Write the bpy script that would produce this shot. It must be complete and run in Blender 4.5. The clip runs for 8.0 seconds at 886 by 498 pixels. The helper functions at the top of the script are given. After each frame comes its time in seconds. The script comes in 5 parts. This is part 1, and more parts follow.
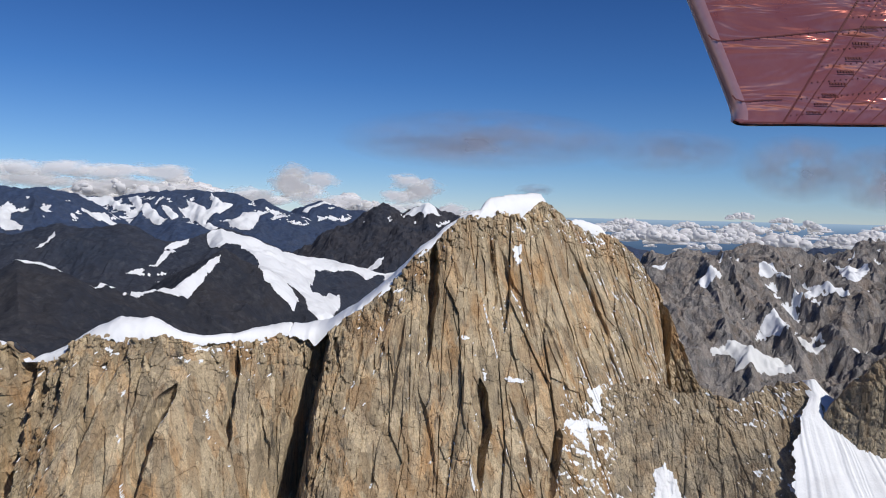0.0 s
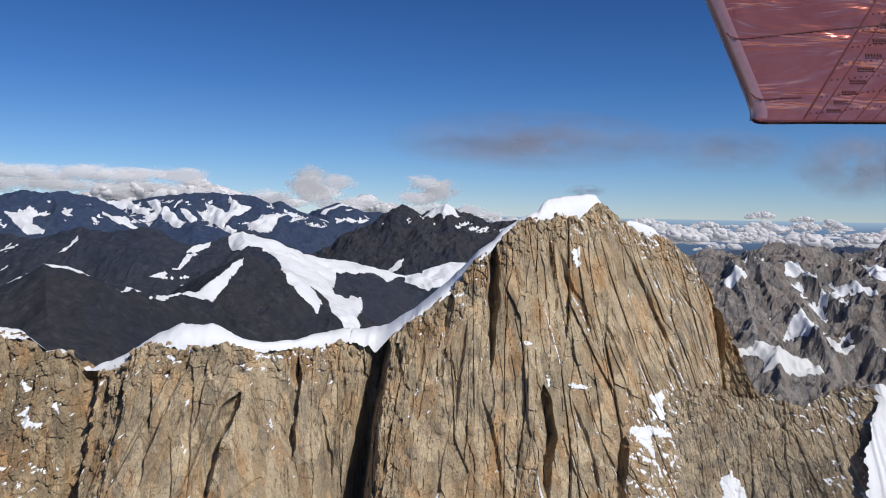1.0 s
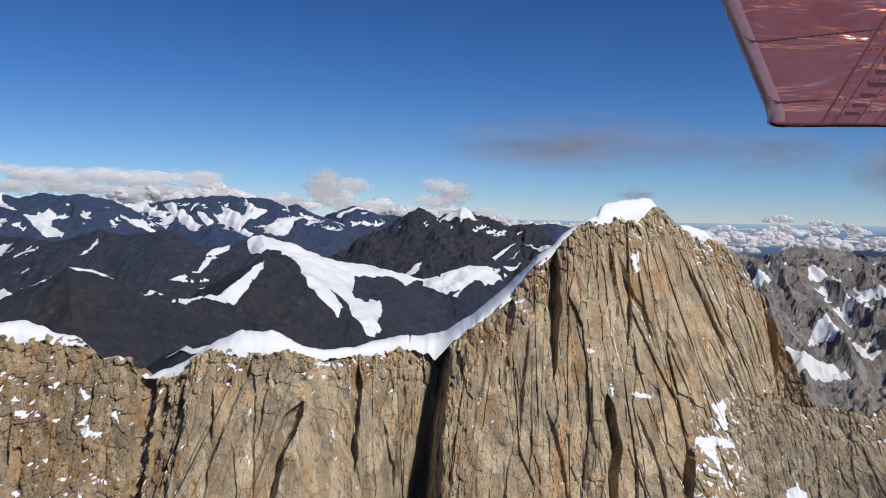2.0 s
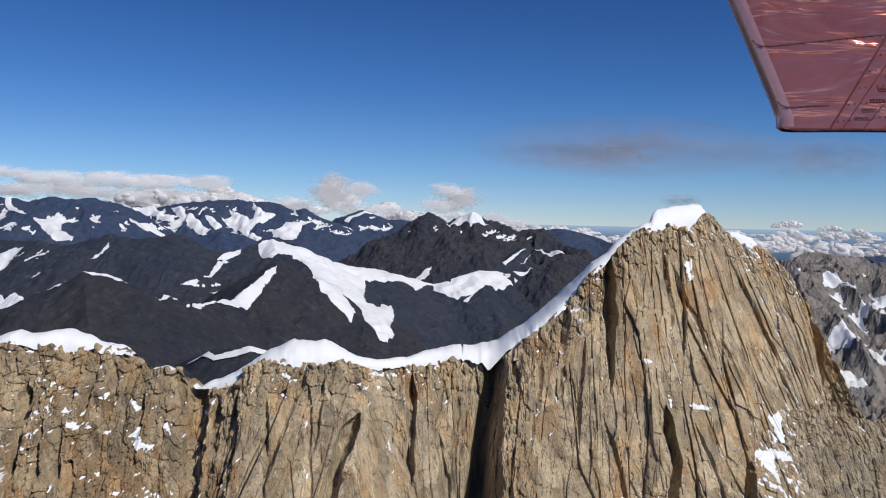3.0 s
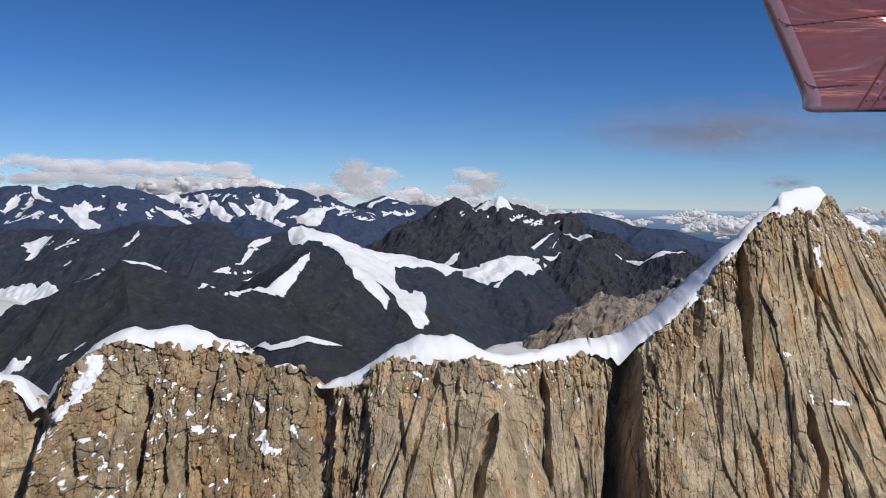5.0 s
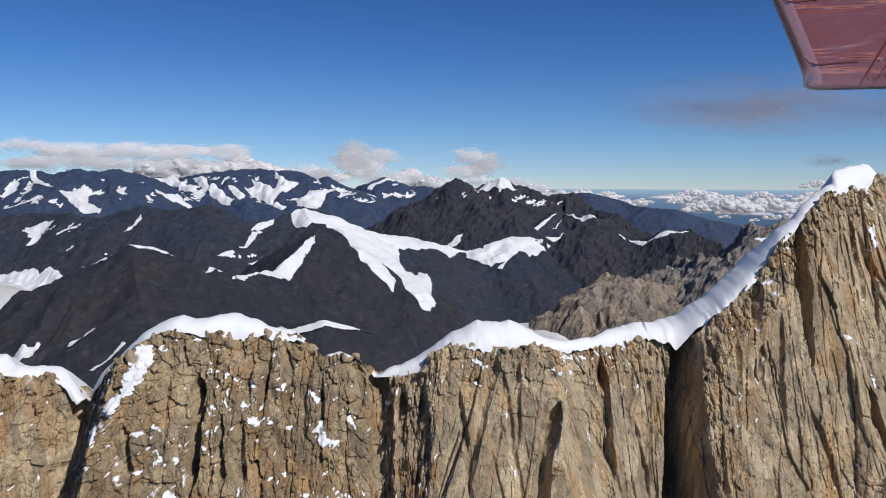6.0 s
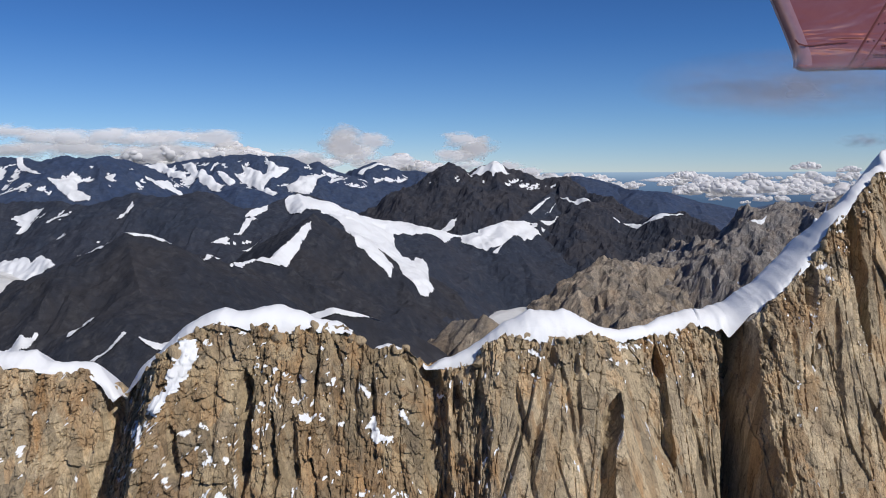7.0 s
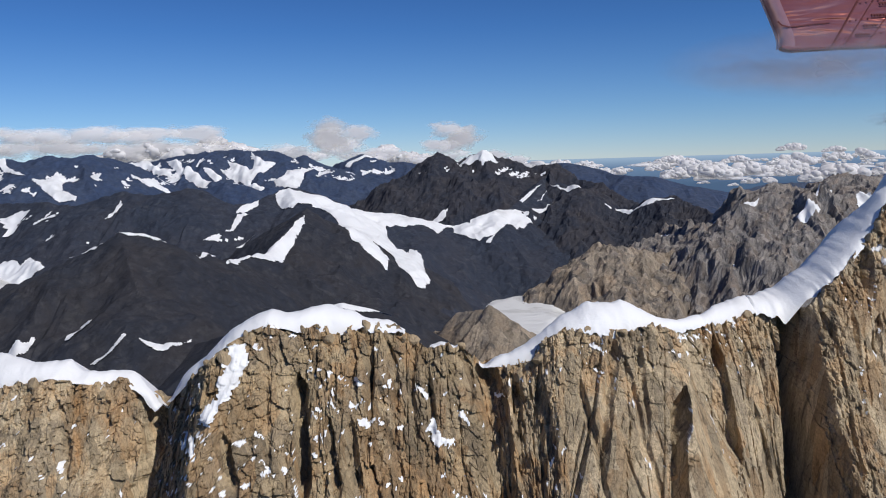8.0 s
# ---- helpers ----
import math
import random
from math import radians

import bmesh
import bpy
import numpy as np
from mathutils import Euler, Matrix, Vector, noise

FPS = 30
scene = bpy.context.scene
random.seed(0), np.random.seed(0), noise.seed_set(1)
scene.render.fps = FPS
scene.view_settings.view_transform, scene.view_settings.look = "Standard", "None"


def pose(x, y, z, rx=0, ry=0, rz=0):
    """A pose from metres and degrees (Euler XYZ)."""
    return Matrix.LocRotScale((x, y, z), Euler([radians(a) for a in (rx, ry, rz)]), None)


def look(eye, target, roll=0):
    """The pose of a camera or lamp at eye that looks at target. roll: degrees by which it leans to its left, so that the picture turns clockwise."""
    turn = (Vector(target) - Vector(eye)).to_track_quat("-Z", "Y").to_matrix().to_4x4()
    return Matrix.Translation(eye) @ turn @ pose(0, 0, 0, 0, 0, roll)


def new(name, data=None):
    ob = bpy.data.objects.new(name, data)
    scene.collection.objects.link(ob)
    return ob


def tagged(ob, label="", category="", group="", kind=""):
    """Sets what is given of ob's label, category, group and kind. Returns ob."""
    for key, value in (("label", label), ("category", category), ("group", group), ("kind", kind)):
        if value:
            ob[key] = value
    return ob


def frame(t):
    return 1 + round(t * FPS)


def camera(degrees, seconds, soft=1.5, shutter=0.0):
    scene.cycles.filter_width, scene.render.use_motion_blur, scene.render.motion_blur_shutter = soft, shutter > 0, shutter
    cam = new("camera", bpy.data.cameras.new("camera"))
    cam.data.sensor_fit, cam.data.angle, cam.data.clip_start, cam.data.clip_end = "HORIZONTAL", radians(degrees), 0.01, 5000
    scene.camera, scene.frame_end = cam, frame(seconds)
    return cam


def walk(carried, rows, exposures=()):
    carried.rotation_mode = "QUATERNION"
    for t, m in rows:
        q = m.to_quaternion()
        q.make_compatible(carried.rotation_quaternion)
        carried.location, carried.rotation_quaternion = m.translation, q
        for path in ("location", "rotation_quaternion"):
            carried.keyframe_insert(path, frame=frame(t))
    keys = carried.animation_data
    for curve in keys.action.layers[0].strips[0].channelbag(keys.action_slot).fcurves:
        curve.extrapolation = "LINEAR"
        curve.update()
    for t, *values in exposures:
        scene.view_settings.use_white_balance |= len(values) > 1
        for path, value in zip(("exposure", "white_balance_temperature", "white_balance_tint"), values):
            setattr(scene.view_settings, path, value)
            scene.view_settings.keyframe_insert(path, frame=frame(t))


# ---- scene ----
cam = camera(57.2, 8.0, soft=1.0)
PATH = [
    (0, (7.113, 1.917, -0.56), (7.071, 3.915, -0.642), 1.4),
    (0.5, (-7.608, 7.761, -0.467), (-7.662, 9.759, -0.547), 1.2),
    (1, (-21.945, 12.607, -0.191), (-22.018, 14.604, -0.271), 1.0),
    (1.5, (-36.713, 17.855, -0.137), (-36.804, 19.851, -0.215), 0.9),
    (3, (-80.041, 33.552, 0.342), (-80.146, 35.548, 0.28), 1.2),
    (3.5, (-95.025, 39.746, 0.477), (-95.137, 41.741, 0.416), 1.0),
    (4, (-109.847, 45.76, 0.391), (-109.97, 47.755, 0.323), 1.0),
    (4.5, (-124.819, 51.594, 0.328), (-124.943, 53.588, 0.243), 1.0),
    (5, (-139.655, 57.397, 0.259), (-139.79, 59.39, 0.159), 0.7),
    (6.5, (-182.936, 75.692, 0.202), (-183.048, 77.682, 0.034), -0.1),
    (7, (-197.689, 82.799, 0.137), (-197.779, 84.788, -0.047), -0.2),
    (7.5, (-212.324, 89.774, 0.222), (-212.393, 91.763, 0.024), -0.7),
    (8, (-226.846, 96.617, 0.387), (-226.898, 98.605, 0.179), -1.7),
]
walk(cam, [(t, look(eye, target, roll)) for t, eye, target, roll in PATH])

# ---- world, sun and exposure ----
SUN_FROM = Vector((0.55, -0.52, 0.67)).normalized()
world = bpy.data.worlds.new("sky")
scene.world = world
world.use_nodes = True
wn = world.node_tree
sky = wn.nodes.new("ShaderNodeTexSky")
sky.sky_type = "NISHITA"
sky.sun_disc = False
sky.sun_elevation = math.asin(SUN_FROM.z)
sky.sun_rotation = math.atan2(SUN_FROM.x, SUN_FROM.y)
sky.altitude, sky.air_density, sky.dust_density, sky.ozone_density = 2600, 1.0, 0.0, 6.0
wn.nodes["Background"].inputs["Strength"].default_value = 0.096
# Thin high-altitude air: the blue deepens quickly above the horizon.
way = wn.nodes.new("ShaderNodeTexCoord")
split = wn.nodes.new("ShaderNodeSeparateXYZ")
deepen = wn.nodes.new("ShaderNodeValToRGB")
blend = wn.nodes.new("ShaderNodeMix")
blend.data_type, blend.blend_type = "RGBA", "MULTIPLY"
blend.inputs[0].default_value = 1.0
for p, c in ((0.06, (0.61, 0.74, 0.88, 1)), (0.16, (0.358, 0.584, 0.828, 1))):
    deepen.color_ramp.elements.new(p).color = c
deepen.color_ramp.elements[0].color = (0.80, 0.82, 0.92, 1)
deepen.color_ramp.elements[-1].position, deepen.color_ramp.elements[-1].color = 0.40, (0.143, 0.33, 0.625, 1)
wn.links.new(way.outputs["Generated"], split.inputs["Vector"])
wn.links.new(split.outputs["Z"], deepen.inputs["Fac"])
wn.links.new(sky.outputs["Color"], blend.inputs[6])
wn.links.new(deepen.outputs["Color"], blend.inputs[7])
wn.links.new(blend.outputs[2], wn.nodes["Background"].inputs["Color"])
sun = new("sun", bpy.data.lights.new("sun", "SUN"))
sun.data.energy, sun.data.angle, sun.data.color = 3.75, radians(0.53), (1.0, 0.95, 0.88)
sun.matrix_world = look(SUN_FROM * 100, (0, 0, 0))


# ---- materials ----
def graph(name, rough=0.9):
    m = bpy.data.materials.new(name)
    m.use_nodes = True
    nt = m.node_tree
    b = nt.nodes["Principled BSDF"]
    b.inputs["Roughness"].default_value = rough
    b.inputs["Specular IOR Level"].default_value = 0.25
    return m, nt, b


def coords(nt, scale=(1, 1, 1)):
    c = nt.nodes.new("ShaderNodeTexCoord")
    mp = nt.nodes.new("ShaderNodeMapping")
    mp.inputs["Scale"].default_value = scale
    nt.links.new(c.outputs["Object"], mp.inputs["Vector"])
    return mp.outputs["Vector"]


def noise_node(nt, vec, scale, detail=6, rough=0.6, warp=0.0):
    n = nt.nodes.new("ShaderNodeTexNoise")
    n.inputs["Scale"].default_value, n.inputs["Detail"].default_value = scale, detail
    n.inputs["Roughness"].default_value, n.inputs["Distortion"].default_value = rough, warp
    nt.links.new(vec, n.inputs["Vector"])
    return n.outputs["Fac"]


def ramp(nt, fac, stops):
    r = nt.nodes.new("ShaderNodeValToRGB")
    while len(r.color_ramp.elements) < len(stops):
        r.color_ramp.elements.new(0.5)
    for e, (p, c) in zip(r.color_ramp.elements, stops):
        e.position = p
        e.color = (*c, 1) if isinstance(c, tuple) else (c, c, c, 1)
    nt.links.new(fac, r.inputs["Fac"])
    return r.outputs["Color"]


def mix(nt, fac, a, b, mode="MIX"):
    m = nt.nodes.new("ShaderNodeMix")
    m.data_type, m.blend_type = "RGBA", mode
    for sock, v in ((m.inputs[0], fac), (m.inputs[6], a), (m.inputs[7], b)):
        if isinstance(v, float):
            sock.default_value = v
        elif isinstance(v, tuple):
            sock.default_value = (*v, 1)
        else:
            nt.links.new(v, sock)
    return m.outputs[2]


def bump(nt, b, height, dist, strength=1.0):
    n = nt.nodes.new("ShaderNodeBump")
    n.inputs["Distance"].default_value, n.inputs["Strength"].default_value = dist, strength
    nt.links.new(height, n.inputs["Height"])
    nt.links.new(n.outputs["Normal"], b.inputs["Normal"])


def joints(nt, vec, scale, lo, hi):
    """Thin dark joints between slabs: 0 in the joint, 1 on the slab."""
    v = nt.nodes.new("ShaderNodeTexVoronoi")
    v.feature = "DISTANCE_TO_EDGE"
    v.inputs["Scale"].default_value = scale
    warp = nt.nodes.new("ShaderNodeTexNoise")
    warp.inputs["Scale"].default_value, warp.inputs["Detail"].default_value = scale * 1.3, 5
    nt.links.new(vec, warp.inputs["Vector"])
    add = nt.nodes.new("ShaderNodeMix")
    add.data_type, add.blend_type = "RGBA", "LINEAR_LIGHT"
    add.inputs[0].default_value = 0.9 / scale * 0.5
    nt.links.new(vec, add.inputs[6])
    nt.links.new(warp.outputs["Color"], add.inputs[7])
    nt.links.new(add.outputs[2], v.inputs["Vector"])
    return ramp(nt, v.outputs["Distance"], [(lo, 0.0), (hi, 1.0)])


def granite_material(name, pale, mid, stain, dark, k=1.0, open_joints=True):
    """Jointed granite: pale slabs, grey weathering, rusty stains and dark water streaks. k scales the pattern."""
    m, nt, b = graph(name, 0.88)
    pale, mid, stain, dark = (tuple(0.86 * q for q in c) for c in (pale, mid, stain, dark))
    v = coords(nt, (k, k, k))
    tall = coords(nt, (k, k, k * 0.12))
    slab = coords(nt, (k, k, k * 0.18))
    base = mix(nt, ramp(nt, noise_node(nt, v, 0.045, 8, 0.66, 0.6), [(0.46, 0.0), (0.62, 1.0)]), pale, mid)
    rust = ramp(nt, noise_node(nt, tall, 0.05, 7, 0.62, 0.8), [(0.51, 0.0), (0.68, 0.85)])
    base = mix(nt, rust, base, stain)
    streak = ramp(nt, noise_node(nt, coords(nt, (k, k, k * 0.07)), 0.26, 7, 0.68, 0.5), [(0.51, 0.0), (0.65, 0.88)])
    zone = ramp(nt, noise_node(nt, v, 0.022, 4, 0.5), [(0.40, 0.15), (0.62, 1.0)])
    base = mix(nt, mix(nt, 1.0, streak, zone, "MULTIPLY"), base, dark)
    tone = nt.nodes.new("ShaderNodeTexVoronoi")
    tone.inputs["Scale"].default_value = 0.16
    shift = nt.nodes.new("ShaderNodeMix")
    shift.data_type, shift.blend_type = "RGBA", "LINEAR_LIGHT"
    shift.inputs[0].default_value = 3.0
    wander = nt.nodes.new("ShaderNodeTexNoise")
    wander.inputs["Scale"].default_value, wander.inputs["Detail"].default_value = 0.22, 6
    nt.links.new(slab, wander.inputs["Vector"])
    nt.links.new(slab, shift.inputs[6])
    nt.links.new(wander.outputs["Color"], shift.inputs[7])
    nt.links.new(shift.outputs[2], tone.inputs["Vector"])
    each = nt.nodes.new("ShaderNodeSeparateColor")
    nt.links.new(tone.outputs["Color"], each.inputs["Color"])
    base = mix(nt, ramp(nt, each.outputs["Red"], [(0.6, 0.0), (1.0, 0.45)]), base, stain)
    base = mix(nt, 1.0, base, ramp(nt, each.outputs["Green"], [(0.0, 0.72), (1.0, 1.22)]), "MULTIPLY")
    fine = coords(nt, (k, k, k * 0.05))
    base = mix(nt, ramp(nt, noise_node(nt, fine, 0.9, 5, 0.6, 0.4), [(0.56, 0.0), (0.70, 0.45)]), base, dark)
    if open_joints:
        j1, j2 = joints(nt, coords(nt, (k, k, k * 0.13)), 0.20, 0.0, 0.035), joints(nt, coords(nt, (k, k, k * 0.34)), 0.40, 0.0, 0.026)
        some = ramp(nt, noise_node(nt, v, 0.06, 4, 0.5), [(0.45, 0.0), (0.58, 1.0)])
        base = mix(nt, some, base, mix(nt, 1.0, base, ramp(nt, j1, [(0.0, 0.38), (0.9, 1.0)]), "MULTIPLY"))
        base = mix(nt, 1.0, base, ramp(nt, j2, [(0.0, 0.62), (0.9, 1.0)]), "MULTIPLY")
        j3 = joints(nt, coords(nt, (k, k, k * 0.5)), 0.95, 0.0, 0.045)
        base = mix(nt, 1.0, base, ramp(nt, j3, [(0.0, 0.80), (0.9, 1.0)]), "MULTIPLY")
    grain = ramp(nt, noise_node(nt, v, 0.8, 8, 0.75), [(0.25, 0.62), (0.75, 1.28)])
    base = mix(nt, 1.0, base, grain, "MULTIPLY")
    nt.links.new(base, b.inputs["Base Color"])
    h = mix(nt, 0.65, noise_node(nt, tall, 0.5, 8, 0.6), noise_node(nt, v, 0.40, 8, 0.65))
    h = mix(nt, 0.35, h, noise_node(nt, slab, 1.5, 7, 0.7))
    bump(nt, b, h, 2.3 / k)
    return m


def shale_material(name, dark, brown, scree, k=1.0):
    """Dark layered mountain rock with brown scree tongues."""
    m, nt, b = graph(name, 0.95)
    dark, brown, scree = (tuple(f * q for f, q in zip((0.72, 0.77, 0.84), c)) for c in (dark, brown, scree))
    v = coords(nt, (k, k, k))
    base = mix(nt, ramp(nt, noise_node(nt, v, 0.006, 8, 0.65, 0.8), [(0.42, 0.0), (0.60, 1.0)]), dark, brown)
    base = mix(nt, ramp(nt, noise_node(nt, v, 0.02, 8, 0.7, 1.2), [(0.56, 0.0), (0.72, 0.8)]), base, scree)
    fall = coords(nt, (k, k, k * 0.22))
    base = mix(nt, ramp(nt, noise_node(nt, fall, 0.05, 8, 0.7, 0.8), [(0.52, 0.0), (0.70, 0.75)]), base, scree)
    base = mix(nt, ramp(nt, noise_node(nt, fall, 0.035, 8, 0.7, 0.5), [(0.30, 0.7), (0.48, 0.0)]), base, dark)
    grain = ramp(nt, noise_node(nt, v, 0.05, 8, 0.7), [(0.25, 0.68), (0.75, 1.28)])
    base = mix(nt, 1.0, base, grain, "MULTIPLY")
    nt.links.new(base, b.inputs["Base Color"])
    bump(nt, b, noise_node(nt, v, 0.03, 9, 0.62), 7.0 / k)
    return m


def snow_material(name, tint, dirt, k=1.0):
    m, nt, b = graph(name, 0.7)
    v = coords(nt, (k, k, k))
    base = mix(nt, ramp(nt, noise_node(nt, v, 0.03, 6, 0.6, 0.5), [(0.52, 0.0), (0.72, 0.8)]), tint, dirt)
    nt.links.new(base, b.inputs["Base Color"])
    h = mix(nt, 0.35, noise_node(nt, v, 0.12, 4, 0.5), noise_node(nt, v, 0.9, 5, 0.6))
    bump(nt, b, h, 1.1 / k, 0.55)
    return m


GRANITE = granite_material("granite", (0.67, 0.54, 0.36), (0.46, 0.375, 0.262), (0.56, 0.325, 0.145), (0.105, 0.094, 0.08))
BROWN_GRANITE = granite_material("brown_granite", (0.55, 0.43, 0.27), (0.36, 0.285, 0.195), (0.50, 0.29, 0.13), (0.095, 0.082, 0.066))
FAR_GRANITE = granite_material("far_granite", (0.38, 0.32, 0.25), (0.175, 0.16, 0.148), (0.34, 0.26, 0.185), (0.056, 0.056, 0.06), 0.32, False)
GREY_GRANITE = granite_material("grey_granite", (0.56, 0.46, 0.32), (0.40, 0.34, 0.255), (0.43, 0.31, 0.19), (0.115, 0.106, 0.095))
SHALE = shale_material("shale", (0.034, 0.037, 0.048), (0.046, 0.043, 0.047), (0.086, 0.082, 0.084))
# Granite of the far range, dulled and blued in colour to imitate haze.
HAZED_GRANITE = granite_material("hazed_granite", (0.31, 0.285, 0.265), (0.17, 0.167, 0.172), (0.265, 0.212, 0.172), (0.055, 0.059, 0.07), 0.40, False)
BROWN_SHALE = shale_material("brown_shale", (0.034, 0.039, 0.054), (0.056, 0.052, 0.058), (0.10, 0.088, 0.086))
# Same shale for the middle distance, with a weaker haze blue put in.
MID_HAZE_SHALE = shale_material("mid_haze_shale", (0.037, 0.045, 0.065), (0.046, 0.049, 0.064), (0.090, 0.093, 0.106))
# Shale of the farthest mountains: the blue of distance haze is painted into it.
FAR_HAZE_SHALE = shale_material("far_haze_shale", (0.046, 0.070, 0.130), (0.056, 0.076, 0.124), (0.090, 0.104, 0.145))
SNOW = snow_material("snow", (0.80, 0.82, 0.85), (0.68, 0.69, 0.71))
FAR_SNOW = snow_material("far_snow", (0.74, 0.76, 0.79), (0.50, 0.51, 0.53), 0.30)
ICE = snow_material("glacier_ice", (0.68, 0.69, 0.69), (0.34, 0.33, 0.31), 0.25)


# ---- noise on arrays ----
def rnd(ix, iy, seed):
    n = (ix.astype(np.int64) * 374761393 + iy.astype(np.int64) * 668265263 + seed * 974634777) & 0x7FFFFFFF
    n = ((n ^ (n >> 13)) * 1274126177) & 0x7FFFFFFF
    n = ((n ^ (n >> 15)) * 1103515245) & 0x7FFFFFFF
    return ((n ^ (n >> 16)) & 0xFFFFFF) / float(0xFFFFFF)


def vnoise(x, y, seed=0):
    ix, iy = np.floor(x), np.floor(y)
    fx, fy = x - ix, y - iy
    fx, fy = fx * fx * (3 - 2 * fx), fy * fy * (3 - 2 * fy)
    a, b = rnd(ix, iy, seed), rnd(ix + 1, iy, seed)
    c, d = rnd(ix, iy + 1, seed), rnd(ix + 1, iy + 1, seed)
    return (a + (b - a) * fx) * (1 - fy) + (c + (d - c) * fx) * fy


def fbm(x, y, octaves=5, seed=0, gain=0.5):
    s, a, tot = 0.0, 1.0, 0.0
    for i in range(octaves):
        s = s + a * vnoise(x * 2 ** i + 17.3 * i, y * 2 ** i - 9.1 * i, seed + i)
        tot += a
        a *= gain
    return s / tot


def ridged(x, y, octaves=4, seed=0, gain=0.5):
    s, a, tot = 0.0, 1.0, 0.0
    for i in range(octaves):
        s = s + a * (1 - np.abs(2 * vnoise(x * 2 ** i + 31.7 * i, y * 2 ** i + 5.3 * i, seed + i) - 1))
        tot += a
        a *= gain
    return s / tot


def smooth(a, lo, hi):
    t = np.clip((a - lo) / (hi - lo), 0, 1)
    return t * t * (3 - 2 * t)


# ---- mesh helpers ----
def sheet(name, co, keep, material, parent=None, soft=True):
    """One mesh from a grid of places (rows, columns, 3); keep tells which of its quads stay."""
    r, c = co.shape[:2]
    i = np.arange(r * c).reshape(r, c)
    q = np.stack([i[:-1, :-1], i[:-1, 1:], i[1:, 1:], i[1:, :-1]], -1)
    q = q[keep] if keep is not None else q.reshape(-1, 4)
    used = np.unique(q)
    back = np.zeros(r * c, np.int64)
    back[used] = np.arange(len(used))
    q = back[q]
    me = bpy.data.meshes.new(name)
    me.vertices.add(len(used))
    me.vertices.foreach_set("co", co.reshape(-1, 3)[used].astype(np.float32).ravel())
    me.loops.add(q.size)
    me.loops.foreach_set("vertex_index", q.ravel().astype(np.int32))
    me.polygons.add(len(q))
    me.polygons.foreach_set("loop_start", np.arange(0, q.size, 4, dtype=np.int32))
    me.update(calc_edges=True)
    me.polygons.foreach_set("use_smooth", np.full(len(q), soft))
    me.materials.append(material)
    ob = new(name, me)
    ob.parent = parent
    return ob


def thing(name, label, category, group="", at=(0, 0, 0)):
    return tagged(new(name), label, category, group)


# ---- mountains ----
FLOOR = -470.0


def relief(ridges, slope, rough, seed, x, y, crags=11):
    """Height of a mountain with those crest lines: it falls off from the nearest crest, cut by gullies down the fall line."""
    best = np.full(x.shape, -9999.0)
    far = np.full(x.shape, 1e9)
    for k, line in enumerate(ridges):
        run = 0.0
        for (x0, y0, z0), (x1, y1, z1) in zip(line, line[1:]):
            ex, ey = x1 - x0, y1 - y0
            n = math.hypot(ex, ey) + 1e-6
            t = np.clip(((x - x0) * ex + (y - y0) * ey) / (n * n), 0, 1)
            d = np.hypot(x - x0 - t * ex, y - y0 - t * ey)
            s = run + t * n
            w = s + 40 * fbm(s / 90, d / 90, 3, seed + 9 * k)
            gully = ridged(w / 120, d / 650 + k, 4, seed + 3 * k + 1, 0.48)
            h = z0 + t * (z1 - z0) - slope * d + rough * 100 * (gully - 0.62) * smooth(d, 0, 150)
            best = np.maximum(best, h)
            far = np.minimum(far, d)
            run += n
    fade = smooth(far, 0, 60)
    rib = ridged(x / 140 + 0.3 * fbm(x / 80, y / 80, 2, seed + 30), y / 200, 4, seed + 40, 0.5) - 0.6
    crag = ridged((x + 0.6 * y) / 80, (y - 0.6 * x) / 44, 4, seed + 50, 0.55) - 0.5
    fine = ridged((x - 0.5 * y) / 34, (y + 0.5 * x) / 22, 3, seed + 60, 0.55) - 0.5
    return best + rough * (52 * rib * (0.20 + 0.80 * fade) + crags * (crag * (0.7 + 0.3 * fade) + 0.42 * fine))


class Mountain:
    def __init__(self, ridges, slope=0.75, rough=1.0, seed=1, crags=11):
        self.ridges, self.slope, self.rough, self.seed, self.crags = ridges, slope, rough, seed, crags

    def z(self, x, y):
        return relief(self.ridges, self.slope, self.rough, self.seed, x, y, self.crags)

    def box(self):
        p = np.array([q for line in self.ridges for q in line], float)
        m = (p[:, 2].max() - FLOOR) / self.slope
        return p[:, 0].min() - m, p[:, 0].max() + m, p[:, 1].min() - m, p[:, 1].max() + 120


class Joined:
    """The upper of two mountains that run into each other."""

    def __init__(self, a, b):
        self.a, self.b, self.seed = a, b, a.seed

    def z(self, x, y):
        return np.maximum(self.a.z(x, y), self.b.z(x, y))


def soften(a, n):
    for ax in (0, 1):
        p = np.pad(a, [(n, n) if k == ax else (0, 0) for k in (0, 1)], mode="edge")
        s = np.cumsum(p, ax)
        s = np.concatenate([np.zeros_like(np.take(s, [0], ax)), s], ax)
        m = 2 * n + 1
        a = (np.take(s, range(m, s.shape[ax]), ax) - np.take(s, range(0, s.shape[ax] - m), ax)) / m
    return a


